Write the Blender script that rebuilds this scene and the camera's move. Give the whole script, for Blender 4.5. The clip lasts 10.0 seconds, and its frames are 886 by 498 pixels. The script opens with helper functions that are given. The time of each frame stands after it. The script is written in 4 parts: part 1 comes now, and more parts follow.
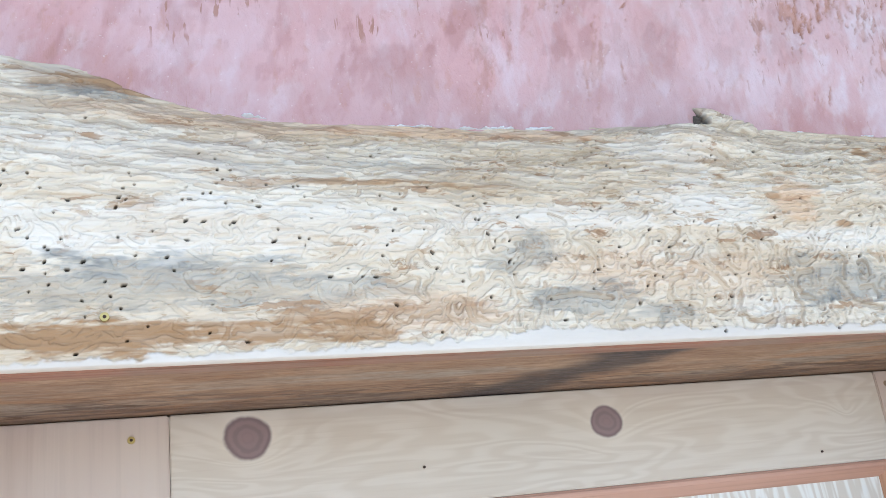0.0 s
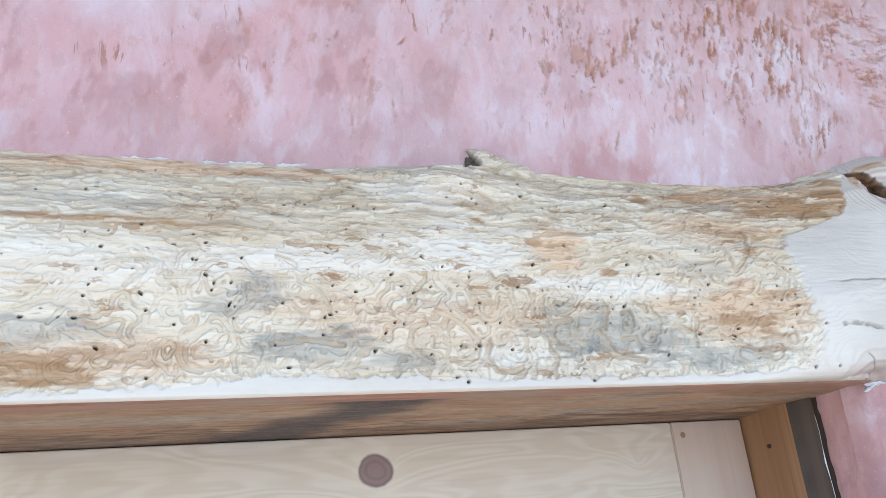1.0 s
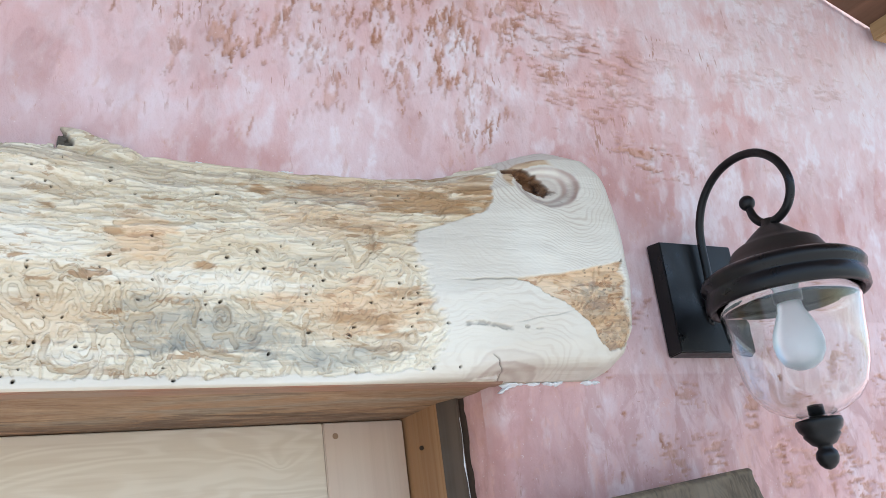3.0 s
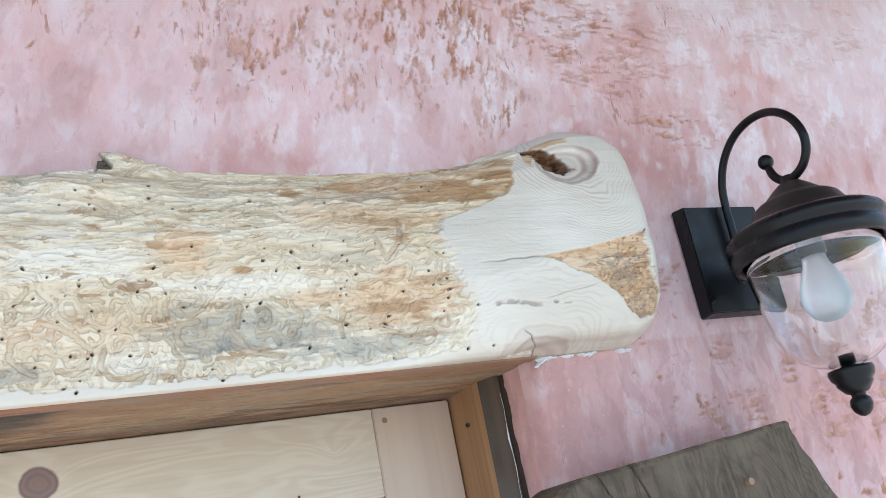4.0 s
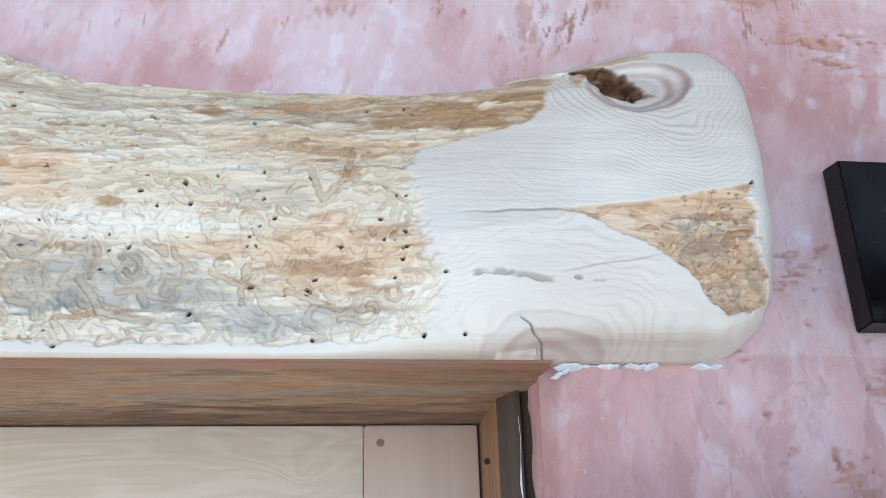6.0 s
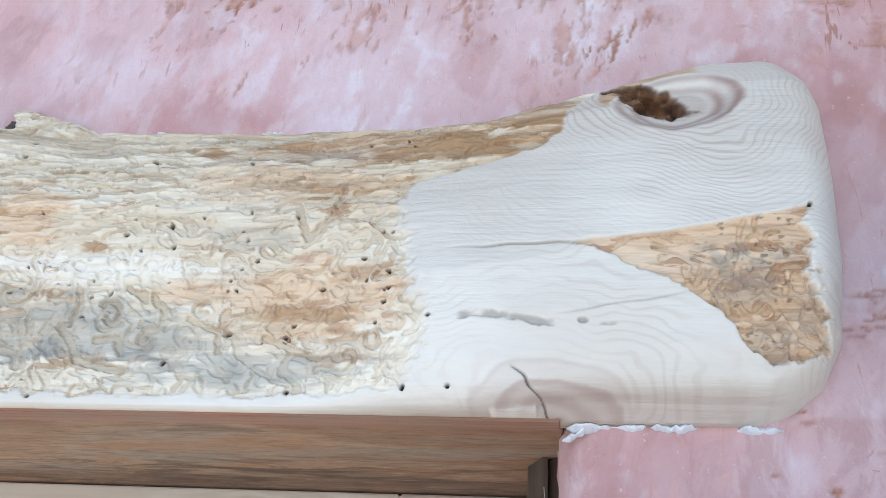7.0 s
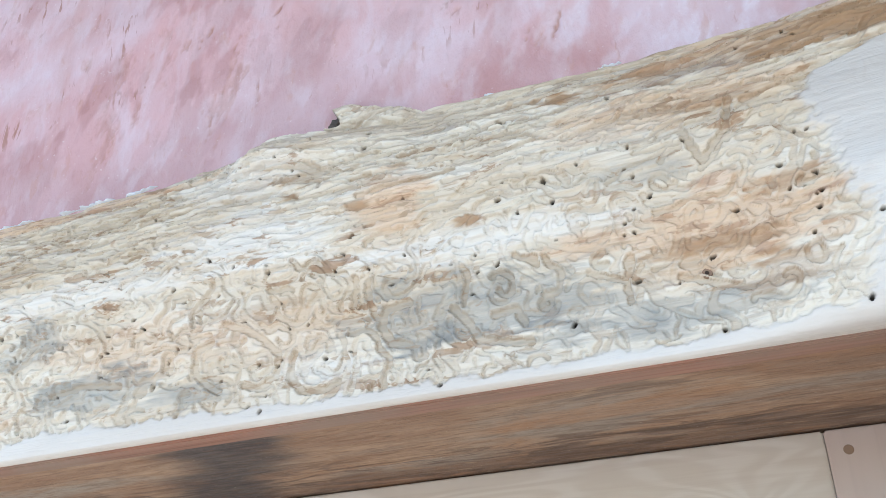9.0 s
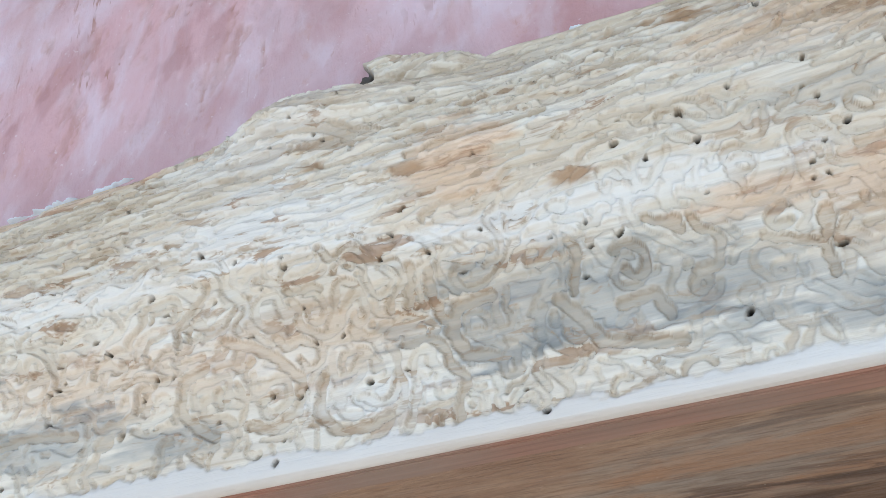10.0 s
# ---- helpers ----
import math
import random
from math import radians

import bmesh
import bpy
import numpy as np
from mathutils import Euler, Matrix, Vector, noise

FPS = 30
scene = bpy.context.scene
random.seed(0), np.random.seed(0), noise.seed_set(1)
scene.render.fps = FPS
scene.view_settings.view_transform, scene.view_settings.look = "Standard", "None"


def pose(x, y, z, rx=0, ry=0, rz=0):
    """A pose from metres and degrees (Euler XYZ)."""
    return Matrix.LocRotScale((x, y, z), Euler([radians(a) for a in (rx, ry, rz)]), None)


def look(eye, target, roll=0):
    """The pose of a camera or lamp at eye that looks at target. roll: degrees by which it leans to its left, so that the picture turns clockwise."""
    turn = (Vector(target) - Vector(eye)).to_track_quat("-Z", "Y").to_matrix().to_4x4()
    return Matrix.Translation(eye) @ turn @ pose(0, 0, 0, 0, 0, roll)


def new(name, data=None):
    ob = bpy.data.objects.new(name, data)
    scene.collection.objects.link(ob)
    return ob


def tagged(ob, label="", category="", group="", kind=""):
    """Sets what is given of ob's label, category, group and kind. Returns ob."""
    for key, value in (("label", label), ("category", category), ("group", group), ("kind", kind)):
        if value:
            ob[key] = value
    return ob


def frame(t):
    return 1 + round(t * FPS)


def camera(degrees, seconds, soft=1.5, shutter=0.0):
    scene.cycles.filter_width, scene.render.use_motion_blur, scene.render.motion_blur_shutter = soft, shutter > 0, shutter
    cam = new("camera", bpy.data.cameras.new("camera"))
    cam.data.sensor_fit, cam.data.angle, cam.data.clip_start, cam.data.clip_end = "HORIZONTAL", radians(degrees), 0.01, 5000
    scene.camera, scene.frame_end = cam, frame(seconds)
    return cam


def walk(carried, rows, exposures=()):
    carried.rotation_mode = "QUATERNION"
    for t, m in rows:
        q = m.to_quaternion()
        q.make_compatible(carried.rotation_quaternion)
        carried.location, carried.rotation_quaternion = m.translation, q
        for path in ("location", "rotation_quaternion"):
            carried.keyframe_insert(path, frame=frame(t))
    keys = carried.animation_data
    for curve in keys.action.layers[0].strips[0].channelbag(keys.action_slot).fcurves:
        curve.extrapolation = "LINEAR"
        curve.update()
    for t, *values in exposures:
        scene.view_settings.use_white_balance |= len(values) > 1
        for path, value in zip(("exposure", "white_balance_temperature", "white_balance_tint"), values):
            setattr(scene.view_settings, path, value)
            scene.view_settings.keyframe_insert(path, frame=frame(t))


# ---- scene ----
cam = camera(50.3, 10.0, 0.75)
PATH = [
    (0, (0.018, -0.848, 1.798), (0.636, 0.933, 2.466), -6.8),
    (0.5, (0.112, -0.855, 1.798), (0.792, 0.905, 2.46), -8.7),
    (1, (0.239, -0.885, 1.804), (0.947, 0.845, 2.515), -6.2),
    (1.5, (0.342, -0.896, 1.802), (1.117, 0.813, 2.492), -5.3),
    (2, (0.423, -0.915, 1.798), (1.268, 0.772, 2.462), -6.4),
    (2.5, (0.464, -0.926, 1.798), (1.311, 0.752, 2.479), -5.9),
    (3, (0.536, -0.95, 1.795), (1.479, 0.684, 2.459), -7.3),
    (3.2, (0.548, -0.95, 1.794), (1.502, 0.678, 2.458), -7.7),
    (4.3, (0.544, -1.037, 1.761), (1.323, 0.698, 2.381), -12.2),
    (4.5, (0.548, -1.049, 1.744), (1.261, 0.73, 2.315), -11.0),
    (5, (0.665, -1.005, 1.741), (1.227, 0.821, 2.332), -7.7),
    (5.5, (0.853, -0.894, 1.759), (1.166, 0.954, 2.457), -2.2),
    (6, (0.961, -0.736, 1.783), (1.18, 1.078, 2.598), -1.4),
    (6.2, (0.986, -0.695, 1.799), (1.089, 1.095, 2.685), -0.5),
    (7.3, (1.193, -0.646, 1.797), (0.758, 1.056, 2.753), 3.7),
    (7.5, (1.213, -0.651, 1.792), (0.631, 1.008, 2.745), 2.5),
    (8, (1.18, -0.657, 1.799), (0.469, 0.981, 2.7), 2.4),
    (8.5, (1.11, -0.64, 1.794), (0.373, 1.005, 2.661), 2.4),
    (9, (0.976, -0.61, 1.799), (0.339, 1.053, 2.709), -1.6),
    (9.5, (0.926, -0.574, 1.831), (0.405, 1.118, 2.76), -6.8),
    (10, (0.85, -0.428, 1.847), (0.259, 1.161, 2.908), -3.5),
]
walk(cam, [(t, look(eye, target, roll)) for t, eye, target, roll in PATH], [
    (0, 1.2, 5740, 8), (1.5, 1.2, 5660, 8), (2.5, 1.18, 5580, 5), (3, 1.19, 6050, 5), (4.5, 1.21, 5980, 4), (5.5, 1.23, 5700, 4), (6, 1.24, 5720, 6), (7.5, 1.2, 5740, 7), (8.5, 1.18, 5760, 7), (9.5, 1.15, 5700, 7), (10, 0.98, 5640, 7)])

# ---- light ----
SUN_UP, SUN_TURN = 58.0, 165.0
world = bpy.data.worlds.new("sky")
scene.world = world
world.use_nodes = True
wt = world.node_tree
sky = wt.nodes.new("ShaderNodeTexSky")
sky.sky_type, sky.sun_disc = "NISHITA", False
sky.sun_elevation, sky.sun_rotation = radians(SUN_UP), radians(SUN_TURN)
sky.air_density, sky.dust_density, sky.ozone_density = 1.0, 1.5, 1.0
wt.links.new(sky.outputs[0], wt.nodes["Background"].inputs[0])
wt.nodes["Background"].inputs[1].default_value = 0.15
sun = new("sun", bpy.data.lights.new("sun", "SUN"))
sun.data.energy, sun.data.angle, sun.data.color = 3.0, radians(1.5), (1.0, 0.97, 0.92)
sun.matrix_world = look((1.9, -4.0, 8.8), (0.8, 0.0, 2.1))


# ---- material helpers ----
class Mat:
    """A small builder of node materials."""

    def __init__(self, name, rough=0.7, metal=0.0):
        self.m = bpy.data.materials.new(name)
        self.m.use_nodes = True
        self.t = self.m.node_tree
        self.b = self.t.nodes["Principled BSDF"]
        self.b.inputs["Roughness"].default_value = rough
        self.b.inputs["Metallic"].default_value = metal
        self.co = self.t.nodes.new("ShaderNodeTexCoord").outputs["Object"]

    def put(self, socket, value):
        if isinstance(value, bpy.types.NodeSocket):
            self.t.links.new(value, socket)
        elif isinstance(value, tuple) and len(value) == 3 and len(socket.default_value) == 4:
            socket.default_value = (*value, 1)
        else:
            socket.default_value = value

    def place(self, scale=(1, 1, 1), turn=(0, 0, 0), move=(0, 0, 0), src=None):
        n = self.t.nodes.new("ShaderNodeMapping")
        self.put(n.inputs[0], src or self.co)
        n.inputs["Scale"].default_value = scale
        n.inputs["Rotation"].default_value = [radians(a) for a in turn]
        n.inputs["Location"].default_value = move
        return n.outputs[0]

    def noise(self, scale, at=None, detail=6.0, rough=0.55, warp=0.0):
        n = self.t.nodes.new("ShaderNodeTexNoise")
        self.put(n.inputs["Vector"], at or self.co)
        n.inputs["Scale"].default_value, n.inputs["Detail"].default_value = scale, detail
        n.inputs["Roughness"].default_value, n.inputs["Distortion"].default_value = rough, warp
        return n.outputs[0]

    def step(self, x, lo, hi, a=0.0, b=1.0):
        n = self.t.nodes.new("ShaderNodeMapRange")
        n.interpolation_type = "SMOOTHSTEP"
        self.put(n.inputs[0], x)
        for k, v in zip((1, 2, 3, 4), (lo, hi, a, b)):
            self.put(n.inputs[k], v)
        return n.outputs[0]

    def calc(self, op, a, b=0.0):
        n = self.t.nodes.new("ShaderNodeMath")
        n.operation = op
        self.put(n.inputs[0], a)
        self.put(n.inputs[1], b)
        return n.outputs[0]

    def mix(self, f, a, b, kind="MIX"):
        n = self.t.nodes.new("ShaderNodeMix")
        n.data_type, n.blend_type = "RGBA", kind
        self.put(n.inputs[0], f)
        self.put(n.inputs[6], a)
        self.put(n.inputs[7], b)
        return n.outputs[2]

    def attr(self, name):
        n = self.t.nodes.new("ShaderNodeAttribute")
        n.attribute_name = name
        sep = self.t.nodes.new("ShaderNodeSeparateColor")
        self.t.links.new(n.outputs["Color"], sep.inputs[0])
        return sep.outputs[0], sep.outputs[1], sep.outputs[2]

    def rand(self):
        return self.t.nodes.new("ShaderNodeObjectInfo").outputs["Random"]

    def bump(self, *layers):
        last = None
        for height, metres in layers:
            n = self.t.nodes.new("ShaderNodeBump")
            n.inputs["Strength"].default_value, n.inputs["Distance"].default_value = 1.0, metres
            self.put(n.inputs["Height"], height)
            if last:
                self.t.links.new(last, n.inputs["Normal"])
            last = n.outputs[0]
        self.t.links.new(last, self.b.inputs["Normal"])

    def done(self, colour, rough=None):
        self.put(self.b.inputs["Base Color"], colour)
        if rough is not None:
            self.put(self.b.inputs["Roughness"], rough)
        return self.m


def timber(name, pale, dark, along=0, grey=None, rough=0.6, fine=90.0, relief=0.0006, contrast=1.0, turn=(0, 0, 0)):
    """Wood with its grain along one axis (0 x, 1 y, 2 z)."""
    k = Mat(name, rough)
    s1, s2 = [1.0, 1.0, 1.0], [1.0, 1.0, 1.0]
    s1[along], s2[along] = 0.07, 0.02
    base = k.place(turn=turn) if any(turn) else k.co
    shift = k.t.nodes.new("ShaderNodeVectorMath")
    shift.operation = "ADD"
    k.put(shift.inputs[0], base)
    k.put(shift.inputs[1], k.calc("MULTIPLY", k.rand(), 7.0))
    at = shift.outputs[0]
    wide = k.noise(9.0, k.place(s1, src=at), 4, 0.55, 0.9)
    lines = k.noise(fine, k.place(s2, src=at), 5, 0.6, 0.25)
    blot = k.noise(5.0, at, 3)
    c = k.mix(k.step(wide, 0.35, 0.68), pale, dark)
    c = k.mix(k.calc("MULTIPLY", k.step(lines, 0.45, 0.75), 0.45 * contrast), c, tuple(v * 0.6 for v in dark))
    if grey:
        c = k.mix(k.step(k.calc("ADD", k.calc("MULTIPLY", blot, 0.6), k.calc("MULTIPLY", wide, 0.4)), 0.46, 0.6), c, grey)
    k.bump((lines, relief), (k.noise(30.0, k.place(s1, src=at), 4), relief * 2))
    return k.done(c, k.step(lines, 0.3, 0.7, rough - 0.08, rough + 0.12))


# ---- worm-eaten log ----
k = Mat("worm_eaten_pine", 0.62)
grey, brown, ochre = k.attr("stain")
sanded, floor_tint, hole_shade = k.attr("form")
ring, rot, knot = k.attr("grain")
fibre = k.noise(26.0, k.place((0.10, 1, 1)), 6, 0.6, 0.35)
thread = k.noise(210.0, k.place((0.035, 1, 1)), 4, 0.6, 0.2)
cloud = k.noise(11.0, k.place((0.45, 1, 1)), 5, 0.6)
spots = k.noise(70.0, k.place((0.3, 1, 1)), 4, 0.6, 0.4)
groove_shade, pitch, bleach = k.attr("shade_bleach")
c = k.mix(k.step(fibre, 0.40, 0.70), (0.775, 0.705, 0.565), (0.665, 0.56, 0.40))
c = k.mix(k.calc("MULTIPLY", k.step(cloud, 0.47, 0.66), 0.55), c, (0.62, 0.48, 0.31))
c = k.mix(k.calc("MULTIPLY", k.step(thread, 0.52, 0.70), 0.28), c, (0.52, 0.38, 0.23))
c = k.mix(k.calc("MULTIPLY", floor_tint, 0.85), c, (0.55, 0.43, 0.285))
c = k.mix(k.calc("MULTIPLY", bleach, k.step(fibre, 0.35, 0.7, 0.85, 0.35)), c, (0.785, 0.74, 0.645))
c = k.mix(k.calc("MULTIPLY", ochre, k.step(fibre, 0.25, 0.6, 0.55, 0.95)), c, (0.68, 0.465, 0.28))
c = k.mix(k.calc("MULTIPLY", ochre, k.step(k.noise(95.0, k.place((0.22, 1, 1), (0, 6, 0)), 4, 0.6, 0.4), 0.52, 0.61, 0.0, 0.85)), c, (0.40, 0.22, 0.115))
c = k.mix(k.calc("MULTIPLY", grey, k.calc("MULTIPLY", k.step(fibre, 0.62, 0.35, 0.55, 1.0), k.step(spots, 0.35, 0.55, 0.75, 1.0))), c, (0.235, 0.235, 0.21))
c = k.mix(k.calc("MULTIPLY", brown, k.step(fibre, 0.35, 0.55, 0.25, 1.0)), c, (0.38, 0.225, 0.105))
c = k.mix(k.calc("MULTIPLY", k.step(spots, 0.59, 0.65), k.step(cloud, 0.43, 0.60, 0.0, 0.8)), c, (0.35, 0.20, 0.095))
fleck = k.noise(150.0, k.place((0.22, 1, 1)), 3, 0.6, 0.5)
c = k.mix(k.calc("MULTIPLY", k.step(fleck, 0.60, 0.68), k.step(cloud, 0.35, 0.6, 0.1, 0.7)), c, (0.40, 0.27, 0.15))
# painted shade along gallery walls and in ridge valleys, in a brown tone
c = k.mix(k.calc("MULTIPLY", groove_shade, 0.65), c, (0.30, 0.205, 0.12))
rings = k.calc("SINE", k.calc("ADD", k.calc("MULTIPLY", ring, 430.0), k.calc("MULTIPLY", fibre, 0.8)))
smooth = k.mix(k.step(cloud, 0.35, 0.65), (0.70, 0.65, 0.56), (0.63, 0.57, 0.48))
smooth = k.mix(k.calc("MULTIPLY", k.step(rings, 0.1, 1.0), k.calc("MULTIPLY", pitch, k.step(k.noise(14.0), 0.38, 0.62, 0.12, 0.62))), smooth, (0.50, 0.405, 0.315))
smooth = k.mix(k.calc("MULTIPLY", grey, 0.5), smooth, (0.45, 0.44, 0.42))
smooth = k.mix(knot, smooth, (0.30, 0.175, 0.14))
c = k.mix(sanded, c, smooth)
c = k.mix(rot, c, k.mix(k.step(spots, 0.35, 0.65), (0.045, 0.022, 0.012), (0.25, 0.125, 0.06)))
# near-black painted shade inside holes, splits and the spur hollow
c = k.mix(hole_shade, c, (0.022, 0.014, 0.008))
c = k.mix(k.calc("MULTIPLY", k.calc("SUBTRACT", 1.0, sanded), k.calc("MULTIPLY", k.step(thread, 0.5, 0.72), 0.3)), c, (0.36, 0.26, 0.16))
k.bump((thread, 0.0007), (fleck, 0.0006), (fibre, 0.0008))
LOG = k.done(c, k.mix(sanded, (0.72, 0.72, 0.72), (0.48, 0.48, 0.48)))

# ---- pink lime plaster ----
k = Mat("pink_plaster", 0.75)
scar, red, pale = k.attr("coat")
low, combed, _ = k.attr("zone")
haze = k.noise(4.0, None, 6, 0.6, 0.6)
drag = k.noise(16.0, k.place((1, 1, 0.35), (0, 14, 0)), 6, 0.62, 0.5)
fine = k.noise(60.0, k.place((1, 1, 0.5), (0, 14, 0)), 6, 0.65, 0.3)
speck = k.noise(240.0, None, 3)
c = k.mix(k.step(haze, 0.36, 0.64), (0.63, 0.375, 0.36), (0.66, 0.475, 0.48))
c = k.mix(k.calc("MULTIPLY", k.step(drag, 0.5, 0.72), 0.55), c, (0.52, 0.27, 0.225))
c = k.mix(k.calc("MULTIPLY", k.step(drag, 0.47, 0.28), 0.6), c, (0.71, 0.58, 0.60))
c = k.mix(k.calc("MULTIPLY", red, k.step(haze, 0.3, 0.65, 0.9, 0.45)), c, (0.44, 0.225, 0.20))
c = k.mix(k.calc("MULTIPLY", pale, k.step(fine, 0.35, 0.6, 0.5, 0.95)), c, (0.74, 0.665, 0.69))
c = k.mix(k.calc("MULTIPLY", k.step(fine, 0.56, 0.68), 0.3), c, (0.52, 0.27, 0.18))
nick = k.noise(150.0, k.place((0.9, 1, 0.55), (0, 20, 0)), 4, 0.65, 0.9)
crowd = k.noise(14.0, k.place((0.7, 1, 1)), 4)
blotch = k.noise(22.0, k.place((1.3, 1, 0.6)), 5, 0.65, 0.8)
c = k.mix(k.calc("MULTIPLY", low, k.step(blotch, 0.46, 0.62, 0.0, 0.6)), c, (0.43, 0.235, 0.215))
c = k.mix(k.calc("MULTIPLY", low, k.step(blotch, 0.44, 0.34, 0.0, 0.6)), c, (0.62, 0.36, 0.31))
c = k.mix(k.calc("MULTIPLY", low, k.calc("MULTIPLY", k.step(nick, 0.60, 0.66), k.step(crowd, 0.54, 0.66, 0.0, 0.7))), c, (0.30, 0.125, 0.085))
comb = k.noise(150.0, k.place((1, 1, 0.20), (0, 15, 0)), 3, 0.55, 0.5)
c = k.mix(k.calc("MULTIPLY", combed, k.calc("MULTIPLY", k.step(comb, 0.575, 0.63), k.step(crowd, 0.53, 0.62, 0.0, 0.75))), c, (0.36, 0.17, 0.105))
c = k.mix(k.calc("MULTIPLY", scar, k.step(fine, 0.32, 0.6, 0.55, 1.0)), c, k.mix(k.step(fine, 0.4, 0.62), (0.50, 0.27, 0.19), (0.34, 0.155, 0.09)))
c = k.mix(k.calc("MULTIPLY", k.step(speck, 0.66, 0.74), 0.35), c, (0.8, 0.74, 0.72))
hair = k.noise(120.0, k.place((1, 1, 0.16), (0, 16, 0)), 4, 0.65, 0.4)
c = k.mix(k.calc("MULTIPLY", k.step(hair, 0.64, 0.72), k.step(haze, 0.4, 0.6, 0.1, 0.5)), c, (0.42, 0.21, 0.14))
k.bump((fine, 0.0016), (drag, 0.0025), (hair, 0.0003), (speck, 0.0004))
PLASTER = k.done(c, k.step(fine, 0.3, 0.7, 0.55, 0.82))

k = Mat("white_filler", 0.85)
PUTTY = k.done(k.mix(k.noise(90.0), (0.62, 0.64, 0.66), (0.85, 0.86, 0.87)))
BEARER = timber("reddish_strip", (0.40, 0.20, 0.125), (0.27, 0.12, 0.068), 0, (0.28, 0.18, 0.12), 0.6, 240.0, 0.0008, 1.5)
k = Mat("brown_header", 0.62)
lines = k.noise(130.0, k.place((0.20, 1, 1)), 6, 0.7, 0.6)
wide = k.noise(20.0, k.place((0.22, 1, 1)), 6, 0.65, 0.9)
sm = k.noise(9.0, k.place((0.5, 1.6, 1), (0, 0, 35)), 5, 0.6, 0.8)
c = k.mix(k.step(wide, 0.34, 0.62), (0.44, 0.285, 0.165), (0.30, 0.17, 0.09))
c = k.mix(k.step(k.noise(8.0, k.place((0.35, 2.2, 1))), 0.48, 0.62), c, (0.33, 0.255, 0.18))
c = k.mix(k.calc("MULTIPLY", k.step(lines, 0.47, 0.66), 0.4), c, (0.17, 0.09, 0.045))
hs = k.t.nodes.new("ShaderNodeSeparateXYZ")
k.put(hs.inputs[0], k.place((1, 1, 1), (0, 0, -32)))
smear_x = k.calc("ABSOLUTE", k.calc("SUBTRACT", hs.outputs[0], 0.47))
c = k.mix(k.calc("MULTIPLY", k.step(sm, 0.60, 0.68), 0.6), c, (0.10, 0.065, 0.045))
rear = k.t.nodes.new("ShaderNodeSeparateXYZ")
k.put(rear.inputs[0], k.co)
c = k.mix(k.calc("MULTIPLY", k.step(k.calc("ADD", rear.outputs[1], k.calc("MULTIPLY", wide, 0.10)), 0.195, 0.225), 0.6), c, (0.11, 0.062, 0.035))
streak = k.noise(34.0, k.place((0.30, 1.5, 1), (0, 0, 3)), 6, 0.68, 1.2)
rust = k.noise(12.0, k.place((0.5, 1.2, 1)), 5, 0.65, 0.8)
back_half = k.step(k.calc("ADD", rear.outputs[1], k.calc("MULTIPLY", rust, 0.12)), 0.14, 0.21)
c = k.mix(k.calc("MULTIPLY", k.step(rust, 0.50, 0.66), 0.55), c, (0.40, 0.20, 0.085))
c = k.mix(k.calc("MULTIPLY", back_half, k.step(streak, 0.47, 0.62, 0.0, 0.85)), c, (0.085, 0.045, 0.024))
c = k.mix(k.calc("MULTIPLY", back_half, k.step(streak, 0.40, 0.30, 0.0, 0.7)), c, (0.48, 0.33, 0.19))
c = k.mix(k.calc("MULTIPLY", k.step(k.calc("ADD", rear.outputs[1], k.calc("MULTIPLY", streak, 0.10)), 0.262, 0.275), 0.8), c, (0.46, 0.32, 0.19))
c = k.mix(k.calc("MULTIPLY", k.step(k.calc("ADD", smear_x, k.calc("MULTIPLY", sm, 0.14)), 0.140, 0.085), 0.92), c, (0.045, 0.034, 0.03))
c = k.mix(k.calc("MULTIPLY", k.step(k.noise(330.0, None, 2), 0.70, 0.76), 0.5), c, (0.55, 0.45, 0.33))
hairs = k.noise(420.0, k.place((0.14, 1, 1)), 3, 0.6)
c = k.mix(k.calc("MULTIPLY", k.step(hairs, 0.5, 0.64), 0.45), c, (0.16, 0.085, 0.045))
k.bump((lines, 0.0014), (hairs, 0.0005), (wide, 0.0020), (streak, 0.0020))
HEADER = k.done(c, k.step(lines, 0.3, 0.7, 0.5, 0.75))
JAMB = timber("amber_jamb", (0.38, 0.215, 0.10), (0.27, 0.14, 0.062), 2, None, 0.55, 110.0)
WEATHER = timber("weathered_jamb", (0.095, 0.066, 0.045), (0.05, 0.034, 0.024), 2, (0.11, 0.088, 0.068), 0.8)
STILE = timber("pale_pine_upright", (0.59, 0.475, 0.37), (0.53, 0.40, 0.31), 2, None, 0.5, 100.0, 0.0003, 0.4)
FIR = timber("pink_fir", (0.54, 0.32, 0.225), (0.46, 0.25, 0.165), 0, None, 0.5, 120.0)
FIR_UP = timber("pink_fir_upright", (0.50, 0.28, 0.16), (0.42, 0.20, 0.10), 2, None, 0.5, 120.0)
DECK = timber("dark_roof_boards", (0.16, 0.075, 0.04), (0.08, 0.04, 0.022), 1, None, 0.8, 60.0, 0.002)
PLATE = timber("golden_roof_timber", (0.40, 0.26, 0.12), (0.30, 0.18, 0.08), 1, None, 0.7)

k = Mat("knotty_pine_rail", 0.5)
at = k.place()
sepx = k.t.nodes.new("ShaderNodeSeparateXYZ")
k.put(sepx.inputs[0], k.co)
px, pz = sepx.outputs[0], sepx.outputs[2]


def knot_field(x, z, r):
    dx = k.calc("DIVIDE", k.calc("SUBTRACT", px, x), r)
    dz = k.calc("DIVIDE", k.calc("SUBTRACT", pz, z), r * 0.92)
    return k.calc("SQRT", k.calc("ADD", k.calc("MULTIPLY", dx, dx), k.calc("MULTIPLY", dz, dz)))


